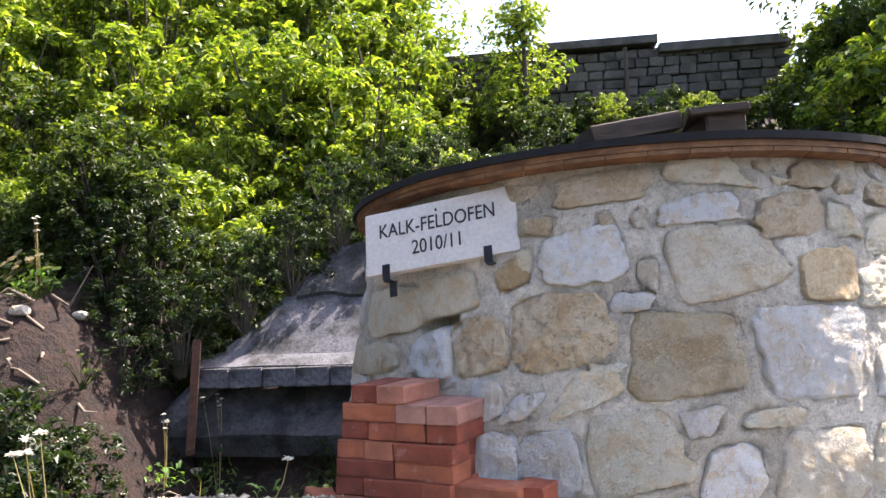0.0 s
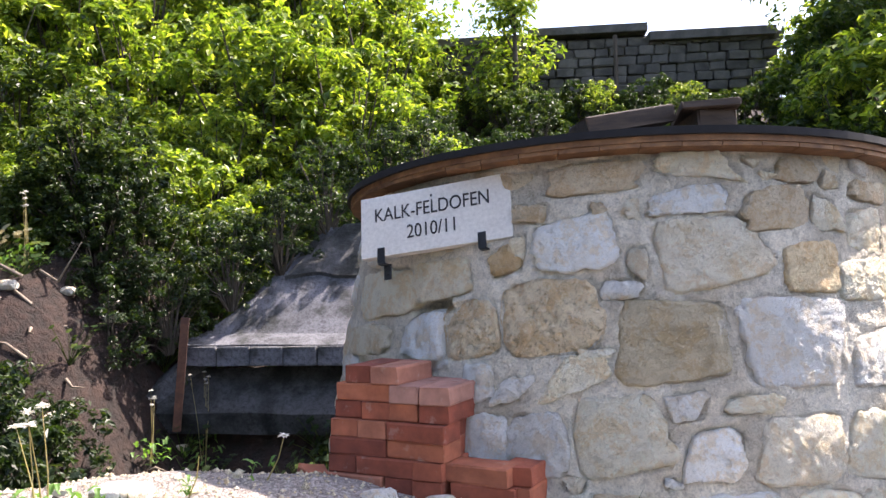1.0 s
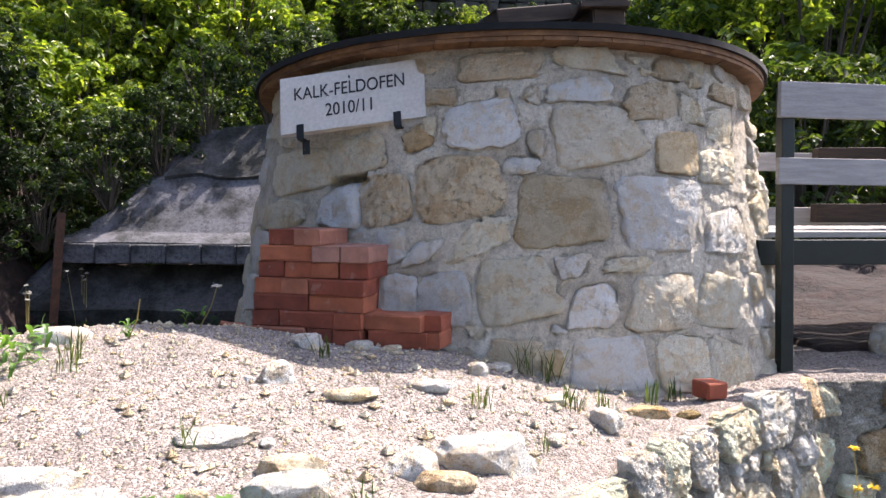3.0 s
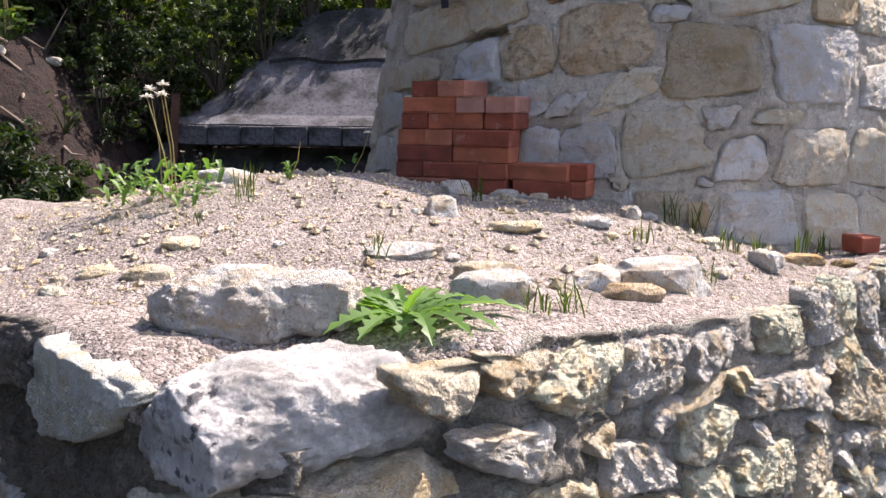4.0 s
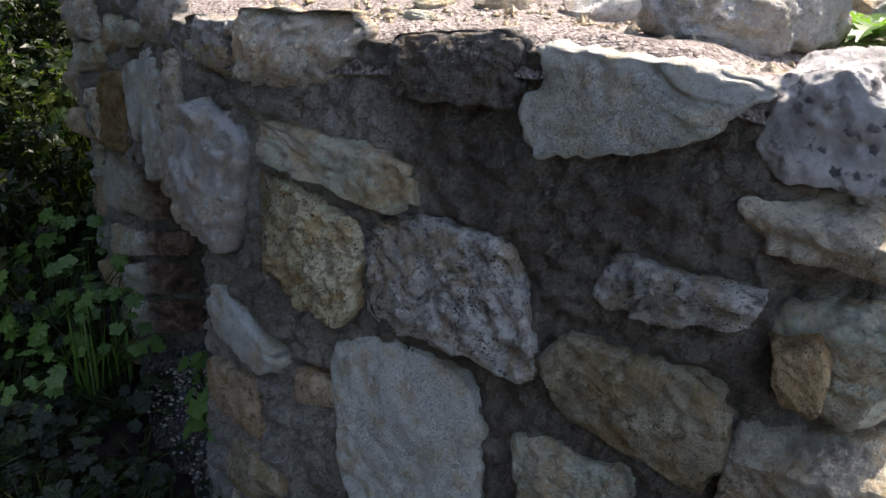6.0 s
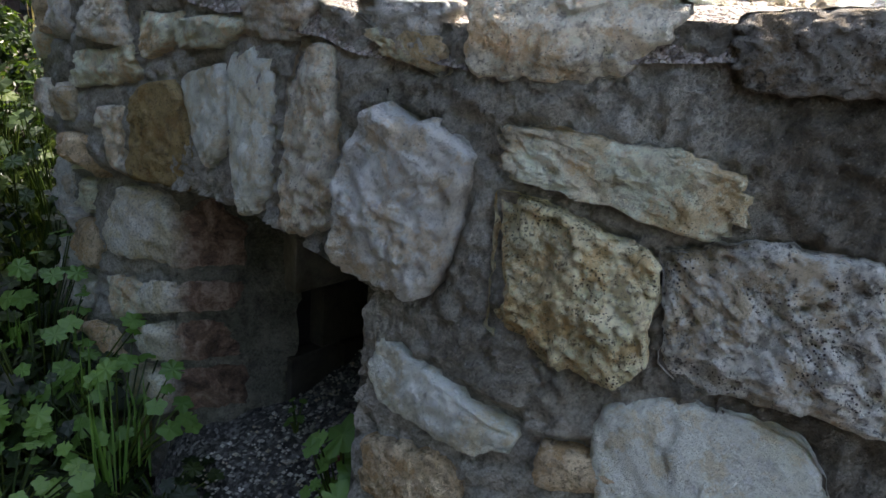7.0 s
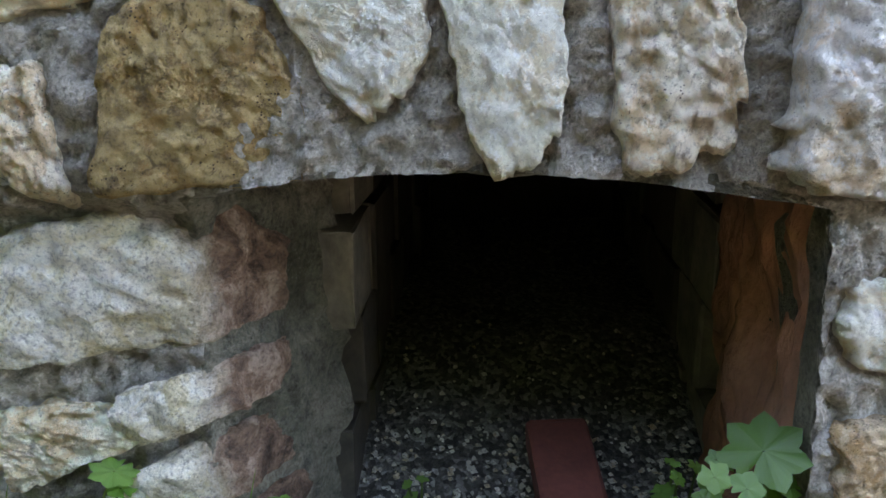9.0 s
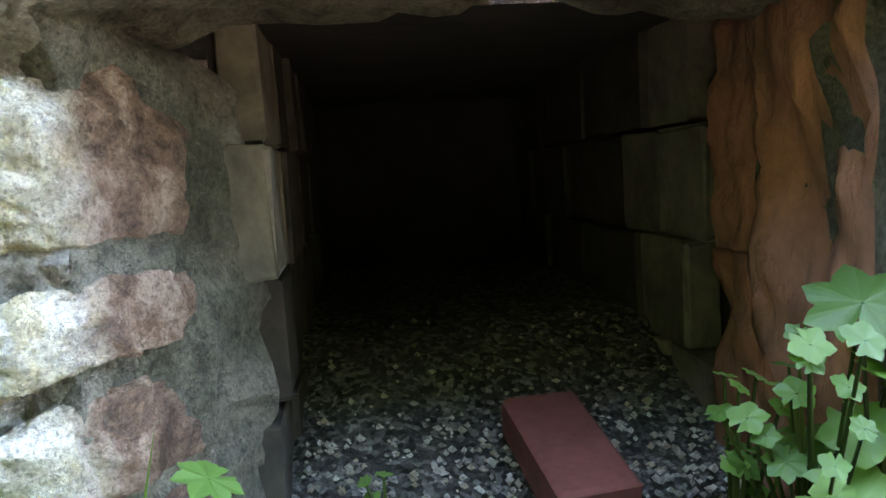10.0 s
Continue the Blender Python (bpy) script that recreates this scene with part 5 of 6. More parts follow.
tall_weed(-1.29, 1.95, terrace_z(-1.29, 1.95), .42, 4, 60, "tall weed with fluffy white seed heads at the terrace's edge", True, 110, .2)
tall_weed(-.93, 2.22, terrace_z(-.93, 2.22), .17, 1, 61, "slender upright weed at the terrace's edge", False, 16, .012, .03)
tall_weed(-.76, 2.44, terrace_z(-.76, 2.44), .18, 1, 62, "small flowering weed near the kiln's foot", True, 8, .05, .04)
tall_weed(1.75, 2.05, .55, .62, 6, 63, "yellow flowering weed growing at the foot of the wall", True, 150, .22, .07, head_mat="petal")
tall_weed(2.0, 2.2, .5, .6, 5, 64, "yellow flowering weed beside the wall", True, 150, .24, .07, head_mat="petal")

# broad lobed plants at the tunnel mouth
def lobed_leaf(verts, faces, c, r, normal, spin, lobes=5):
    n = Vector(normal).normalized()
    x = n.cross(Vector((.2, .3, .9))).normalized()
    y = n.cross(x)
    o = len(verts)
    verts.append(Vector(c))
    m = lobes * 6
    for i in range(m):
        q = 2 * math.pi * i / m + spin
        rr = r * (.86 + .12 * math.cos(lobes * (q - spin)) + .05 * math.cos(3 * lobes * (q - spin) + 1))
        if i == 0:
            rr *= .35
        verts.append(Vector(c) + (x * math.cos(q) + y * math.sin(q)) * rr + n * rr * .05 * math.cos(lobes * q) - n * rr * rr * 2.0)
    for i in range(m):
        faces.append((o, o + 1 + i, o + 1 + (i + 1) % m))


def broad_plant(x, y, z, leaves, size, reach, seed, label, height=.2, name="broad_leaved_weed", toward=(0, 0), material="leaf_herb"):
    rng = random.Random(seed)
    ob = thing(name, label, "weed", (x, y, z))
    lv, lf, sv, sf = [], [], [], []
    for _ in range(leaves):
        q = rnd(rng, 0, 6.28)
        r = reach * math.sqrt(rng.random())
        tip = Vector((math.cos(q) * r + toward[0], math.sin(q) * r + toward[1], height * rnd(rng, .35, 1.05)))
        lobed_leaf(lv, lf, tip, size * rnd(rng, .6, 1.15), (math.cos(q) * .5 - .35, math.sin(q) * .5 - .3, 1), rnd(rng, 0, 6.28), rng.choice((5, 5, 7)))
        v, f = tube([(0, 0, 0), tip * .5 + Vector((0, 0, .02)), tip], [.004, .003, .002], 5)
        o = len(sv)
        sv += v
        sf += [tuple(a + o for a in g) for g in f]
    part("foliage", raw_mesh("leaves", lv, lf, material), ob)
    part("stem", raw_mesh("stems", sv, sf, "leaf_mid"), ob)


def outside(n, u, z):
    return tuple(tunnel(n, u, z))


broad_plant(*outside(-.93, 1.99, .20), 9, .062, .07, 70, "broad lobed bright green leaves beside the tunnel mouth", .45)
broad_plant(*outside(-.88, 2.03, .20), 34, .026, .11, 71, "small jagged green leaves beside the tunnel mouth", .36)
broad_plant(*outside(-.84, 2.10, .22), 14, .024, .06, 77, "small jagged green leaves at the tunnel mouth", .26)
broad_plant(*outside(-.68, 2.50, .25), 6, .018, .03, 72, "little green seedling in the gravel before the tunnel", .10)
broad_plant(*outside(-1.05, 2.80, .12), 40, .034, .2, 73, "dark green weeds growing at the wall's foot", .36)
broad_plant(*outside(-1.15, 3.05, .12), 60, .036, .26, 74, "dark green weeds growing thickly along the wall's foot", .42)
broad_plant(*outside(-1.35, 2.75, .10), 40, .03, .22, 75, "low green weeds on the ground by the wall", .26)
broad_plant(*outside(-1.0, 3.45, .12), 60, .036, .28, 76, "tall dark weeds against the curved wall", .5)
for i, (a, b) in enumerate(((-1.0, 2.78), (-1.05, 2.95), (-1.12, 2.70), (-1.02, 3.15), (-1.1, 3.3))):
    tuft(*outside(a, b, 0)[:2], 16, .34, 80 + i, "long green grass at the foot of the wall", .35, .12, "leaf_herb", .009)

plant_rng = random.Random(640)
for i in range(22):
    a, b = rnd(plant_rng, -1.40, -1.02), rnd(plant_rng, 1.75, 2.75)
    broad_plant(*outside(a, b, .08), 26, rnd(plant_rng, .02, .032), .16, 640 + i, "low dark weeds on the ground before the tunnel", rnd(plant_rng, .10, .20), material="leaf_shaded")

# ---- bench and table frame beyond the tower ----
def bar(parent, name, a, b, w, d, material, up=(0, 0, 1)):
    a, b = Vector(a), Vector(b)
    x = (b - a).normalized()
    y = Vector(up).cross(x)
    y = y.normalized() if y.length > 1e-3 else Vector((0, 1, 0))
    z = x.cross(y)
    m = Matrix((x, y, z)).transposed().to_4x4()
    m.translation = (a + b) / 2
    return part(name, box_mesh((b - a).length, w, d, material, .005), parent, "", m)


shelter = thing("timber_rack", "dark green steel rack with grey weathered boards behind the kiln", "rack")
for x, y, z0, z1 in ((1.83, 2.84, 1.25, 2.62), (2.25, 3.6, 1.25, 2.3), (2.95, 3.6, 1.25, 2.3), (3.3, 2.95, 1.25, 2.62)):
    bar(shelter, "post", (x, y, z0), (x - .03, y, z1), .06, .06, "green_paint")
for z, h in ((2.56, .16), (2.24, .12)):
    bar(shelter, "board", (1.75, 2.80, z), (3.6, 2.92, z - .02), .03, h, "grey_wood")
for z in (2.32, 2.02):
    bar(shelter, "rail", (1.72, 3.55, z), (3.6, 3.62, z), .03, .10, "grey_wood")
    bar(shelter, "stub", (2.32, 3.48, z + .02), (3.3, 3.3, z + .02), .10, .10, "old_wood")
# slats lengthened past the posts, out of view, to shade the ground
for k in range(6):
    bar(shelter, "slat", (1.6, 3.15 + .16 * k, 1.94), (5.2, 3.27 + .16 * k, 1.93), .14, .03, "grey_wood")
bar(shelter, "beam", (1.75, 2.98, 1.86), (3.6, 3.08, 1.85), .05, .12, "green_paint")
side_rock = thing("boulder", "grey limestone boulder on the gravel behind the rack", "stone", (2.75, 3.25, 1.36), data=rock_mesh(random.Random(12), .28, .2, .16, "grey", .12))


# ---- ground, bank and hillside as one sheet ----
def ground_z(x, y):
    d = y - 0.18 * x
    hill = .46 * max(0.0, d - 7.6) + .9 * smooth01((d - 6.3) / 1.6)
    left = 2.3 * smooth01((-x - 2.6 + .16 * (y - 5.5)) / 1.6) * smooth01((y - 4.4) / 1.6)
    low = .10 + .15 * smooth01((y - 2.5) / 3)
    right = 1.2 * smooth01((x - 1.9) / .35) * smooth01((y - 2.95) / .3)
    right += .35 * smooth01((x + .2) / 1.5) * (1 - smooth01((y - 2.95) / .3))
    z = low + max(left, hill if d > 6 else 0.0, right) if d < 9 else low + max(hill, right)
    far = smooth01((math.hypot(x, y) - 4) / 3)
    z = min(z, 6.6 + .05 * max(0, y - 18))
    bank = smooth01((-x - 2.4) / 1.0) * smooth01((y - 4.2) / .8) * (1 - smooth01((y - 8.0) / 1.0))
    z += bank * (.16 * noise.noise(Vector((x * 2.3, y * 2.3, 9))) + .08 * noise.noise(Vector((x * 6, y * 6, 2))))
    return z + (.05 + .16 * far) * noise.noise(Vector((x * .9, y * .9, 0))) + .03 * noise.noise(Vector((x * 4, y * 4, 5)))


def near_tunnel(x, y):
    p = Vector((x, y, 0))
    n, u = p.dot(NIN), p.dot(UIN)
    return -.98 < n < 1.1 and 1.7 < u < 2.9


def ground_mesh():
    xs = sorted(set([round(v, 3) for v in np.concatenate([np.arange(-14, -6, .4), np.arange(-6, 6, .12), np.arange(6, 16, .4), [-400, -120, -50, -25, -18, 20, 30, 60, 130, 400]])]))
    ys = sorted(set([round(v, 3) for v in np.concatenate([np.arange(-8, -2, .4), np.arange(-2, 9, .12), np.arange(9, 24, .3), [-400, -120, -40, -15, 28, 36, 60, 130, 400]])]))
    verts, faces = [], []
    for x in xs:
        for y in ys:
            z = ground_z(x, y)
            if near_tunnel(x, y):
                z = min(z, .02)
            if Vector((x - .7, y - 3.9)).length < 1.2:
                z = min(z, .8)
            verts.append((x, y, z))
    m = len(ys)
    for i in range(len(xs) - 1):
        for j in range(m - 1):
            o = i * m + j
            faces.append((o, o + m, o + m + 1, o + 1))
    return raw_mesh("ground", verts, faces, "soil", True)


ground = thing("ground", "brown rooty soil bank and hillside rising behind the kiln", "ground", kind="structure", data=ground_mesh())

# ---- concrete apron and sluice against the bank ----
apron = thing("concrete_apron", "old sloping grey concrete apron with a capped ledge", "concrete", (-2.0, 7.0, 1.0))
AB = Vector((-2.0, 7.0, 1.0))


def slab_mesh(corners, thick, material, cuts=8, wob=.02):
    bm = bmesh.new()
    top = [bm.verts.new(Vector(c) - AB) for c in corners]
    low = [bm.verts.new(Vector(c) - AB + Vector((0, .05, -thick))) for c in corners]
    bm.faces.new(top)
    bm.faces.new(list(reversed(low)))
    for i in range(4):
        j = (i + 1) % 4
        bm.faces.new((top[j], top[i], low[i], low[j]))
    bmesh.ops.recalc_face_normals(bm, faces=bm.faces)
    bmesh.ops.subdivide_edges(bm, edges=list(bm.edges), cuts=cuts, use_grid_fill=True)
    for v in bm.verts:
        v.co += Vector((0, 1, 1)) * wob * noise.noise(v.co * 3.1)
    return mesh_of(bm, material, False)


part("crest", slab_mesh([(-2.12, 7.36, 2.36), (-.58, 7.36, 2.36), (-.58, 7.86, 2.93), (-1.62, 7.86, 2.88)], .1, "dark_concrete", 8, .05), apron, "dark mossy upper edge")
part("upper_slope", slab_mesh([(-2.85, 6.9, 1.78), (-.6, 6.9, 1.74), (-.6, 7.8, 2.85), (-1.6, 7.8, 2.8)], .25, "concrete"), apron, "smooth sloping concrete face")
part("ledge", slab_mesh([(-2.95, 6.72, 1.74), (-.6, 6.72, 1.70), (-.6, 6.95, 1.80), (-2.85, 6.95, 1.82)], .17, "concrete", 6, .015), apron, "row of concrete coping blocks")
for i in range(7):
    x = -2.72 + .31 * i
    part("coping", box_mesh(.30, .10, .17, "concrete", .012, .006, random.Random(90 + i)), apron, "", Matrix.Translation(Vector((x, 6.70, 1.635 - .004 * i)) - AB))
part("lower_slope", slab_mesh([(-3.45, 6.6, 1.15), (-.6, 6.6, 1.1), (-.6, 6.95, 1.5), (-2.8, 6.95, 1.5)], .2, "dark_concrete"), apron, "dark lower concrete face")
part("side_wall", slab_mesh([(-3.5, 6.55, 1.1), (-3.3, 6.5, 1.2), (-1.6, 7.85, 2.85), (-1.8, 7.9, 2.85)], .2, "concrete"), apron, "sloping concrete side wall")
v, f = tube([(-2.88, 6.5, 1.0), (-2.83, 6.5, 1.5), (-2.78, 6.5, 2.0)], [.05, .05, .05], 4)
tagged(new("iron_post", raw_mesh("post", v, f, "rust")), "rusty iron post standing before the concrete ledge", "post")

# ---- old stone wall on the hill ----
wall_hill = thing("wall_hill", "old coursed stone wall with coping along the hilltop", "wall", kind="structure")
hill_rng = random.Random(77)
hill_stones = [box_mesh(.38, .5, .20, k, .03, .015, hill_rng) for k in ("old_ashlar",) * 4]
# core coloured near black to paint the shadow between stones
core = box_mesh(11.0, .4, 1.75, "dark_backing", .02)
part("core", core, wall_hill, "wall core painted dark as shadow between the stones", Matrix.Translation((.6, 18.15, 6.75)))
for row in range(1, 7):
    x = -5.2 + .2 * (row % 2)
    while x < 6.0:
        sc = rnd(hill_rng, .75, 1.25)
        part("stone", hill_rng.choice(hill_stones), wall_hill, "", Matrix.Translation((x + .2 * sc, 18.0 + rnd(hill_rng, -.04, .04), 6.16 + .215 * row)) @ Matrix.Diagonal((sc, 1, 1, 1)))
        x += .4 * sc
for i, (x0, x1, z) in enumerate(((-5.2, .6, 7.62), (.6, 3.3, 7.74), (3.3, 6.1, 7.52))):
    part("coping", box_mesh(x1 - x0 - .02, .7, .2, "old_ashlar", .03, .01, hill_rng), wall_hill, "flat coping slab", Matrix.Translation(((x0 + x1) / 2, 17.95, z)))
v, f = tube([(2.5, 17.2, 6.2), (2.5, 17.2, 7.45)], [.05, .05], 6)
tagged(new("wooden_post", raw_mesh("post", v, f, "bark")), "dark wooden post before the hilltop wall", "post")


# ---- shrubs and trees ----
def leaf_cloud(rng, clumps, per, size, spread):
    """Many small folded leaves gathered in clumps."""
    verts, faces = [], []
    for cx, cy, cz, cr in clumps:
        for _ in range(per):
            d = Vector((rnd(rng, -1, 1), rnd(rng, -1, 1), rnd(rng, -1, 1)))
            while d.length > 1:
                d = Vector((rnd(rng, -1, 1), rnd(rng, -1, 1), rnd(rng, -1, 1)))
            d = d.normalized() * d.length ** .4
            c = Vector((cx, cy, cz)) + Vector((d.x, d.y, d.z * .8)) * cr
            s = size * rnd(rng, .6, 1.3)
            n = (d * .6 + Vector((rnd(rng, -.7, .7), rnd(rng, -.7, .7), rnd(rng, .1, 1.2)))).normalized()
            x = n.cross(Vector((rnd(rng, -1, 1), rnd(rng, -1, 1), rnd(rng, -1, 1)))).normalized()
            y = n.cross(x)
            o = len(verts)
            verts += [c - x * s, c - y * s * .5 + n * s * .15, c + x * s * 1.1 - n * s * .2, c + y * s * .5 + n * s * .15]
            faces += [(o, o + 1, o + 2), (o, o + 2, o + 3)]
    return verts, faces


def shrub_meshes(seed, height, width, clump_n, per, leaf, material):
    rng = random.Random(seed)
    clumps, sv, sf = [], [], []
    for _ in range(clump_n):
        q, r, h = rnd(rng, 0, 6.28), width * math.sqrt(rng.random()), height * (.02 + .98 * rng.random())
        r *= 1.05 - .55 * (h / height) ** 2
        clumps.append((math.cos(q) * r, math.sin(q) * r, h, rnd(rng, .10, .20) * width * .7))
    for cx, cy, cz, cr in clumps[::3]:
        v, f = tube([(cx * .1, cy * .1, -.2), (cx * .45, cy * .45, cz * .5), (cx, cy, cz)], [.022, .014, .005], 5)
        o = len(sv)
        sv += v
        sf += [tuple(a + o for a in g) for g in f]
    lv, lf = leaf_cloud(rng, clumps, per, leaf, 1)
    return raw_mesh("leaves", lv, lf, material), raw_mesh("stems", sv, sf, "bark")


def shrub(meshes, x, y, z, turn, scale, label):
    ob = thing("shrub", label, "shrub", group="shrubs on the hillside")
    part("foliage", meshes[0], ob)
    part("stem", meshes[1], ob)
    ob.matrix_basis = Matrix.Translation((x, y, z)) @ Matrix.Rotation(turn, 4, "Z") @ Matrix.Diagonal((scale, scale, scale, 1))


bright = [shrub_meshes(s, 2.0, .95, 120, 44, .042, "leaf_sunlit") for s in (1, 2, 3)]
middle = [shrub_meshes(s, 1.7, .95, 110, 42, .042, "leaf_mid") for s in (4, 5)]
dark = [shrub_meshes(s, 1.9, 1.0, 100, 42, .044, "leaf_shaded") for s in (6, 7)]
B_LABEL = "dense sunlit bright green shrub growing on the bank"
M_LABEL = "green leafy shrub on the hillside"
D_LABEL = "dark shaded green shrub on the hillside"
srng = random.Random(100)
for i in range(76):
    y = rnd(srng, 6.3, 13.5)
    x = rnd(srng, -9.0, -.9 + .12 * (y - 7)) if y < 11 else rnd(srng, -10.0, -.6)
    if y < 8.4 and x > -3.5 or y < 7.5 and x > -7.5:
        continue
    # lower, nearer rows mix in dark leaves that hold painted shade
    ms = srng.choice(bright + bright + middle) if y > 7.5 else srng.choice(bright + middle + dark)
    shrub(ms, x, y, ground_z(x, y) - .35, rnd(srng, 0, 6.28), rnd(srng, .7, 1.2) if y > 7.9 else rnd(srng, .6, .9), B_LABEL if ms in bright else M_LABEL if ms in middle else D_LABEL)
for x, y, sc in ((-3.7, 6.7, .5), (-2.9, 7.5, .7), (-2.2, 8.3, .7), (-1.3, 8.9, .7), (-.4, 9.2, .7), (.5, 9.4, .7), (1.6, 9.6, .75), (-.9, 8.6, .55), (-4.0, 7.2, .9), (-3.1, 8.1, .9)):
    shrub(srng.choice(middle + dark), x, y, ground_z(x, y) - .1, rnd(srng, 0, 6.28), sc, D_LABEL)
for i in range(25):
    x, y = rnd(srng, -1.2, 5.0), rnd(srng, 11.5, 16.9)
    shrub(srng.choice(middle + dark), x, y, ground_z(x, y) - .3, rnd(srng, 0, 6.28), rnd(srng, .55, .85), M_LABEL)
for i in range(15):
    x, y = rnd(srng, 4.0, 12.0), rnd(srng, 8.5, 16)
    shrub(srng.choice(dark + middle), x, y, ground_z(x, y) - .2, rnd(srng, 0, 6.28), rnd(srng, .9, 1.6), D_LABEL)


def tree(x, y, h, crown, seed, material, label, clear=.45, clumps=70, per=80, leaf=.075, lean=0.0):
    """A tapered trunk with limbs, and a crown of leaf clumps at their ends."""
    rng = random.Random(seed)
    z = ground_z(x, y) - .2
    ob = thing("tree", label, "tree", (x, y, z), "trees on the hill")
    v, f = tube([(0, 0, 0), (lean * .3, .05, h * .3), (lean * .7, -.05, h * .65), (lean, 0, h)], [h * .028, h * .022, h * .014, h * .004], 9)
    cl = []
    for _ in range(clumps):
        q, k = rnd(rng, 0, 6.28), rnd(rng, clear, 1.0)
        r = crown * math.sin(math.pi * min(1, (k - clear) / (1 - clear) * .8 + .2)) * math.sqrt(rng.random())
        cl.append((lean * k + math.cos(q) * r, math.sin(q) * r, h * k + rnd(rng, -.2, .2), rnd(rng, .3, .62)))
    for cx, cy, cz, _r in cl[::4]:
        kz = max(.25 * h, cz - .7)
        tv, tf = tube([(lean * kz / h, 0, kz), ((lean * kz / h + cx) / 2, cy / 2, (kz + cz) / 2 + .1), (cx, cy, cz)], [h * .009, h * .006, .008], 5)
        o = len(v)
        v += tv
        f += [tuple(a + o for a in g) for g in tf]
    part("trunk", raw_mesh("trunk", v, f, "bark", True), ob, "dark bark trunk and limbs")
    lv, lf = leaf_cloud(rng, cl, per, leaf, 1)
    part("crown", raw_mesh("crown", lv, lf, material), ob)


tree(7.4, 15.0, 8.0, 2.5, 201, "leaf_mid", "tall tree with a dark trunk on the hilltop", .35, lean=-.5)
tree(8.4, 14.5, 8.5, 2.8, 202, "leaf_mid", "leafy tree with a dark trunk on the hilltop", .3)
tree(11.0, 14.0, 8.0, 2.8, 203, "leaf_shaded", "dark leafy tree on the hillside", .2)
tree(-2.2, 16.5, 4.2, 1.3, 204, "leaf_sunlit", "young bright green tree below the hilltop wall", .15, 60)
tree(.3, 16.6, 3.4, 1.0, 205, "leaf_sunlit", "small bright green tree by the hilltop wall", .15, 36)
for i in range(38):
    x, y = rnd(srng, -13.0, -1.9), rnd(srng, 11.0, 17.0)
    ms = srng.choice(bright + bright + middle)
    shrub(ms, x, y, ground_z(x, y) - .4, rnd(srng, 0, 6.28), rnd(srng, 1.25, 1.9), B_LABEL if ms in bright else M_LABEL)


for x, y, sc in ((3.6, 15.4, .8), (4.5, 15.0, .95), (5.3, 15.6, 1.1), (4.0, 13.6, .8), (5.0, 13.2, 1.0), (3.2, 12.4, .7), (6.2, 14.6, 1.5), (7.0, 15.4, 1.7), (7.8, 14.2, 1.6), (5.8, 12.2, 1.1)):
    shrub(srng.choice(middle), x, y, ground_z(x, y) - .25, rnd(srng, 0, 6.28), sc, M_LABEL)

# ---- roots, twigs and bank clutter ----
twig_rng = random.Random(55)
for i in range(90):
    x, y = rnd(twig_rng, -6.2, -3.0), rnd(twig_rng, 5.0, 7.2)
    z = ground_z(x, y)
    ln = rnd(twig_rng, .15, .55)
    q = rnd(twig_rng, -1.2, 1.2)
    pts = [(0, 0, .02), (math.sin(q) * ln * .5, -.06, ln * .35 * rnd(twig_rng, -.6, 1)), (math.sin(q) * ln, -.03, ln * .6 * rnd(twig_rng, -.8, 1))]
    v, f = tube(pts, [.016, .011, .004], 5)
    tagged(new("root", raw_mesh("root", v, f, "root", True)), "pale bare root sticking out of the bank", "root", "roots in the bank").location = (x, y, z)
for i in range(40):
    x, y = rnd(twig_rng, -6.2, -2.6), rnd(twig_rng, 4.8, 6.8)
    r = rnd(twig_rng, .04, .12)
    ob = thing("bank_stone", "pale stone bedded in the soil bank", "stone", (x, y, ground_z(x, y) + r * .1), "stones in the bank", data=rock_mesh(twig_rng, r, r * .8, r * .5, twig_rng.choice(["grey", "beige", "cream"]), .15, 2))
for i in range(70):
    x, y = rnd(twig_rng, -6.2, -2.4), rnd(twig_rng, 4.4, 7.0)
    if i < 8:
        tall_weed(x, y, ground_z(x, y), rnd(twig_rng, .5, .9), 5, 300 + i, "dry stalked weed on the soil bank", True, 60, .2, .07)
    else:
        broad_plant(x, y, ground_z(x, y) - .02, 26, rnd(twig_rng, .03, .055), .3, 300 + i, "low green weeds on the soil bank", .32, material=twig_rng.choice(["leaf_mid", "leaf_shaded", "dry_stalk", "leaf_mid"]))
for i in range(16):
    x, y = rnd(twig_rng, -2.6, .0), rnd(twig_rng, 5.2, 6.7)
    broad_plant(x, y, ground_z(x, y), 30, .045, .32, 340 + i, "dark weeds before the concrete ledge", .4, material="leaf_shaded")

# weeds by the wall: dark leaf tone carries the hollow's shade
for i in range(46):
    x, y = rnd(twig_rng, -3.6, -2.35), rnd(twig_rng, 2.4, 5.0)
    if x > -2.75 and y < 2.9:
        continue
    broad_plant(x, y, ground_z(x, y), 34, rnd(twig_rng, .03, .05), .28, 400 + i, "rank dark green weeds beside the terrace wall", rnd(twig_rng, .4, .95), material=twig_rng.choice(["leaf_shaded", "leaf_mid"]))

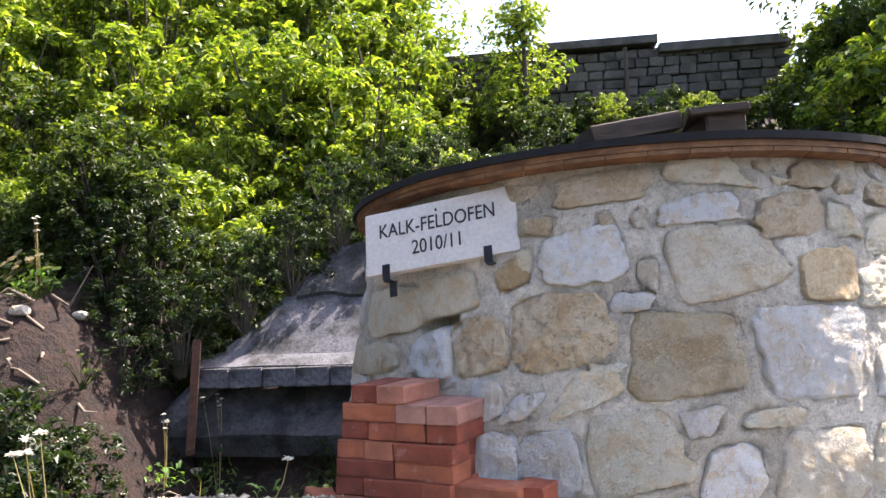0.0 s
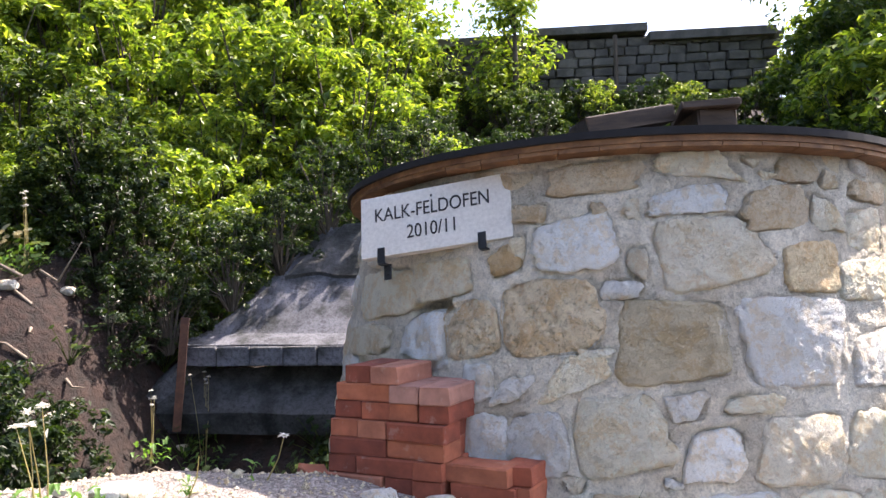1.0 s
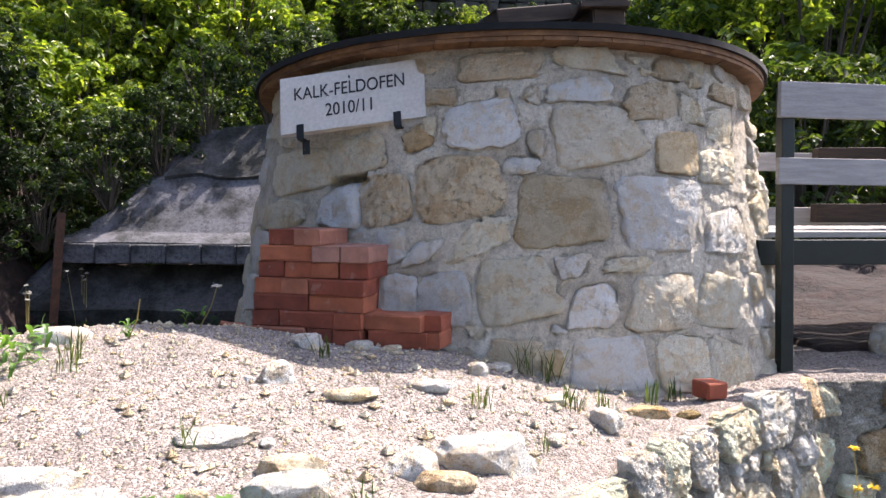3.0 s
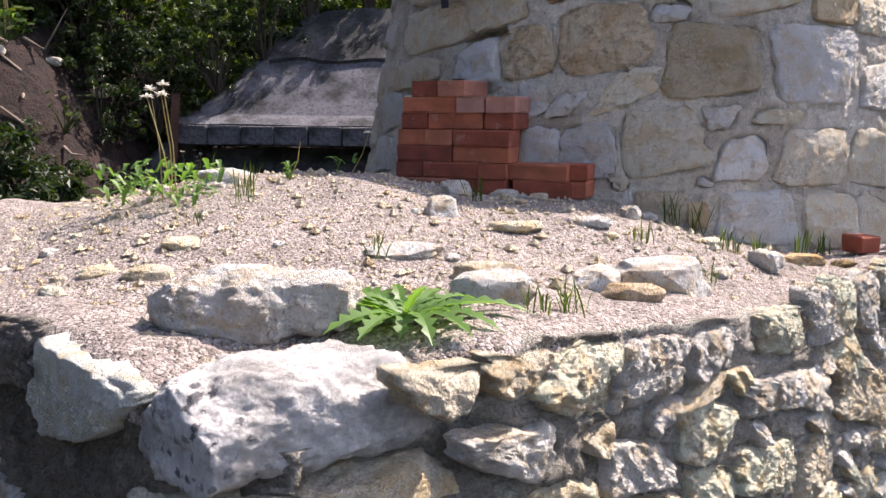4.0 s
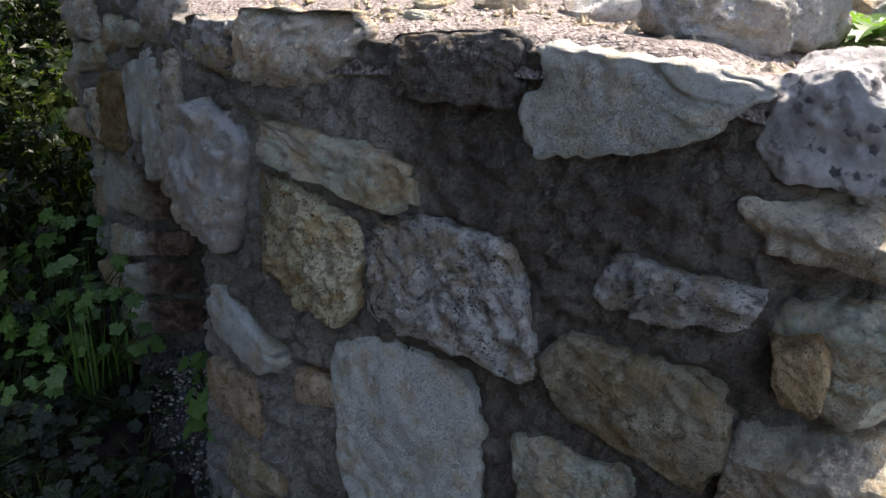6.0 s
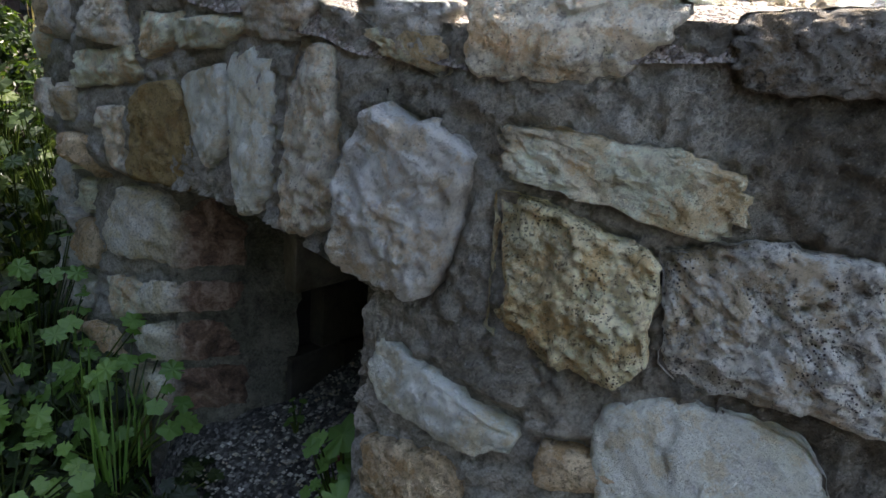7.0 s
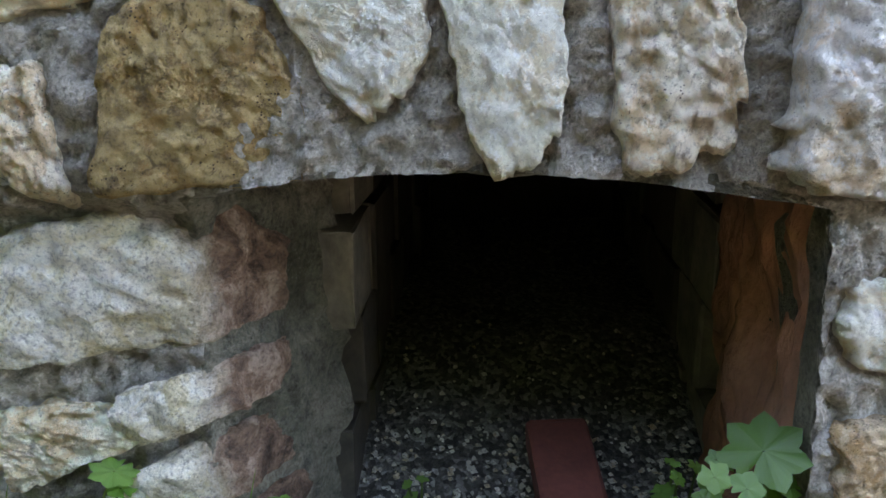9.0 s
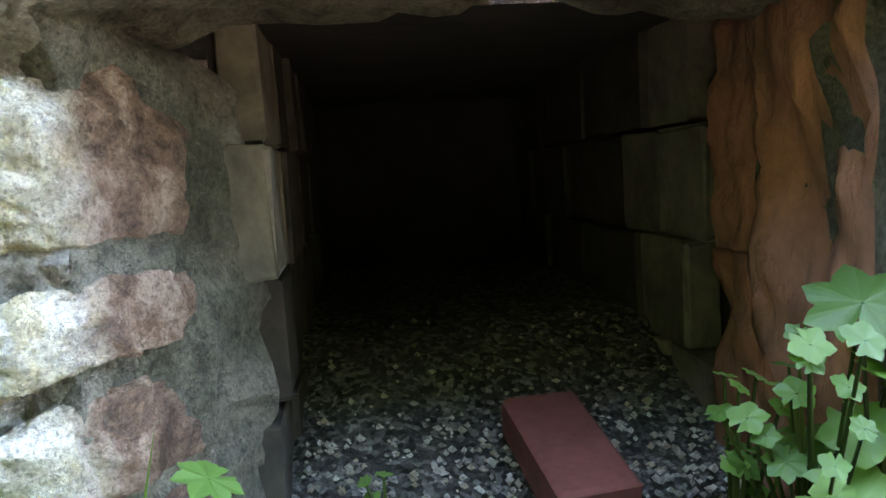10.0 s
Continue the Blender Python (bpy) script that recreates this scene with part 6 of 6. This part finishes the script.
# unseen shrubs added round the hollow to keep low light from the tunnel
for i in range(22):
    q = radians(150 + 90 * (i % 11) / 10)
    r = (8.3 if i < 11 else 11.0) + rnd(srng, -.5, .5)
    x, y = -1.6 + r * math.cos(q), 1.4 + r * math.sin(q)
    shrub(srng.choice(dark), x, y, ground_z(x, y) - .3, rnd(srng, 0, 6.28), rnd(srng, 2.9, 3.5) if i < 11 else rnd(srng, 4.6, 5.4), "unseen tall dark shrub added to block low light")
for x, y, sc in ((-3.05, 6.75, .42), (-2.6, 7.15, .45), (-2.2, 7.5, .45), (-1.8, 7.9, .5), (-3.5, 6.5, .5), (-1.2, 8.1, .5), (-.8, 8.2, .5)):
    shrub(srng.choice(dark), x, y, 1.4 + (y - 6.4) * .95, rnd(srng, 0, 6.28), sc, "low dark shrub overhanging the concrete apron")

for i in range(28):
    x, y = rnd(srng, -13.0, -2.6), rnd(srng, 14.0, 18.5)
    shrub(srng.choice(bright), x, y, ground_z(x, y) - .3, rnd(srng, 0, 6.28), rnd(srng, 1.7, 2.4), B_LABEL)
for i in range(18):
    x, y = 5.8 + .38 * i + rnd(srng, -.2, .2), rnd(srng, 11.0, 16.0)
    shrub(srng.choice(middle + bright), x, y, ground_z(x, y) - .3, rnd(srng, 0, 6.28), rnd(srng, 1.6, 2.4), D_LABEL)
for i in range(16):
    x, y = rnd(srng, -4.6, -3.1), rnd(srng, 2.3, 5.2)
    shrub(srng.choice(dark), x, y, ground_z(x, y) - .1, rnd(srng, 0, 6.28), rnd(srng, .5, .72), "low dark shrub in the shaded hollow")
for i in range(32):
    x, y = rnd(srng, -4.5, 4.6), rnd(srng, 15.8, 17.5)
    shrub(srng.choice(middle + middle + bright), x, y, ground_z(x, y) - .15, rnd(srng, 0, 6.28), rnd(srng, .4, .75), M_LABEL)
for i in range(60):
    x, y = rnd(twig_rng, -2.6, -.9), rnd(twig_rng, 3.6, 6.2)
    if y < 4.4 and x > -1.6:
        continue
    broad_plant(x, y, ground_z(x, y), 34, rnd(twig_rng, .03, .05), .3, 500 + i, "rank dark green weeds in the hollow behind the terrace", rnd(twig_rng, .35, .6), material=twig_rng.choice(["leaf_shaded", "leaf_shaded", "leaf_mid"]))
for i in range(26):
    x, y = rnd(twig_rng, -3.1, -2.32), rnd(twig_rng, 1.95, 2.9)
    broad_plant(x, y, ground_z(x, y), 30, rnd(twig_rng, .025, .045), .2, 600 + i, "low dark weeds beside the tunnel mouth", rnd(twig_rng, .15, .35), material="leaf_shaded")
# near-black ground cover, the hollow's shade painted into its leaves
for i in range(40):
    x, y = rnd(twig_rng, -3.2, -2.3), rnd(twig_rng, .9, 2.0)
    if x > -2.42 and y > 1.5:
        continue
    broad_plant(x, y, ground_z(x, y), 30, rnd(twig_rng, .02, .035), .22, 700 + i, "low dark weeds covering the path before the tunnel", rnd(twig_rng, .08, .14), material="leaf_shaded")
for i in range(16):
    x, y = -6.4 + .2 * i, 7.05 + .12 * math.sin(i * 2.1)
    shrub(srng.choice(middle + dark), x, y, ground_z(x, y) + .02, rnd(srng, 0, 6.28), rnd(srng, .45, .65), "shrub overhanging the top of the soil bank")
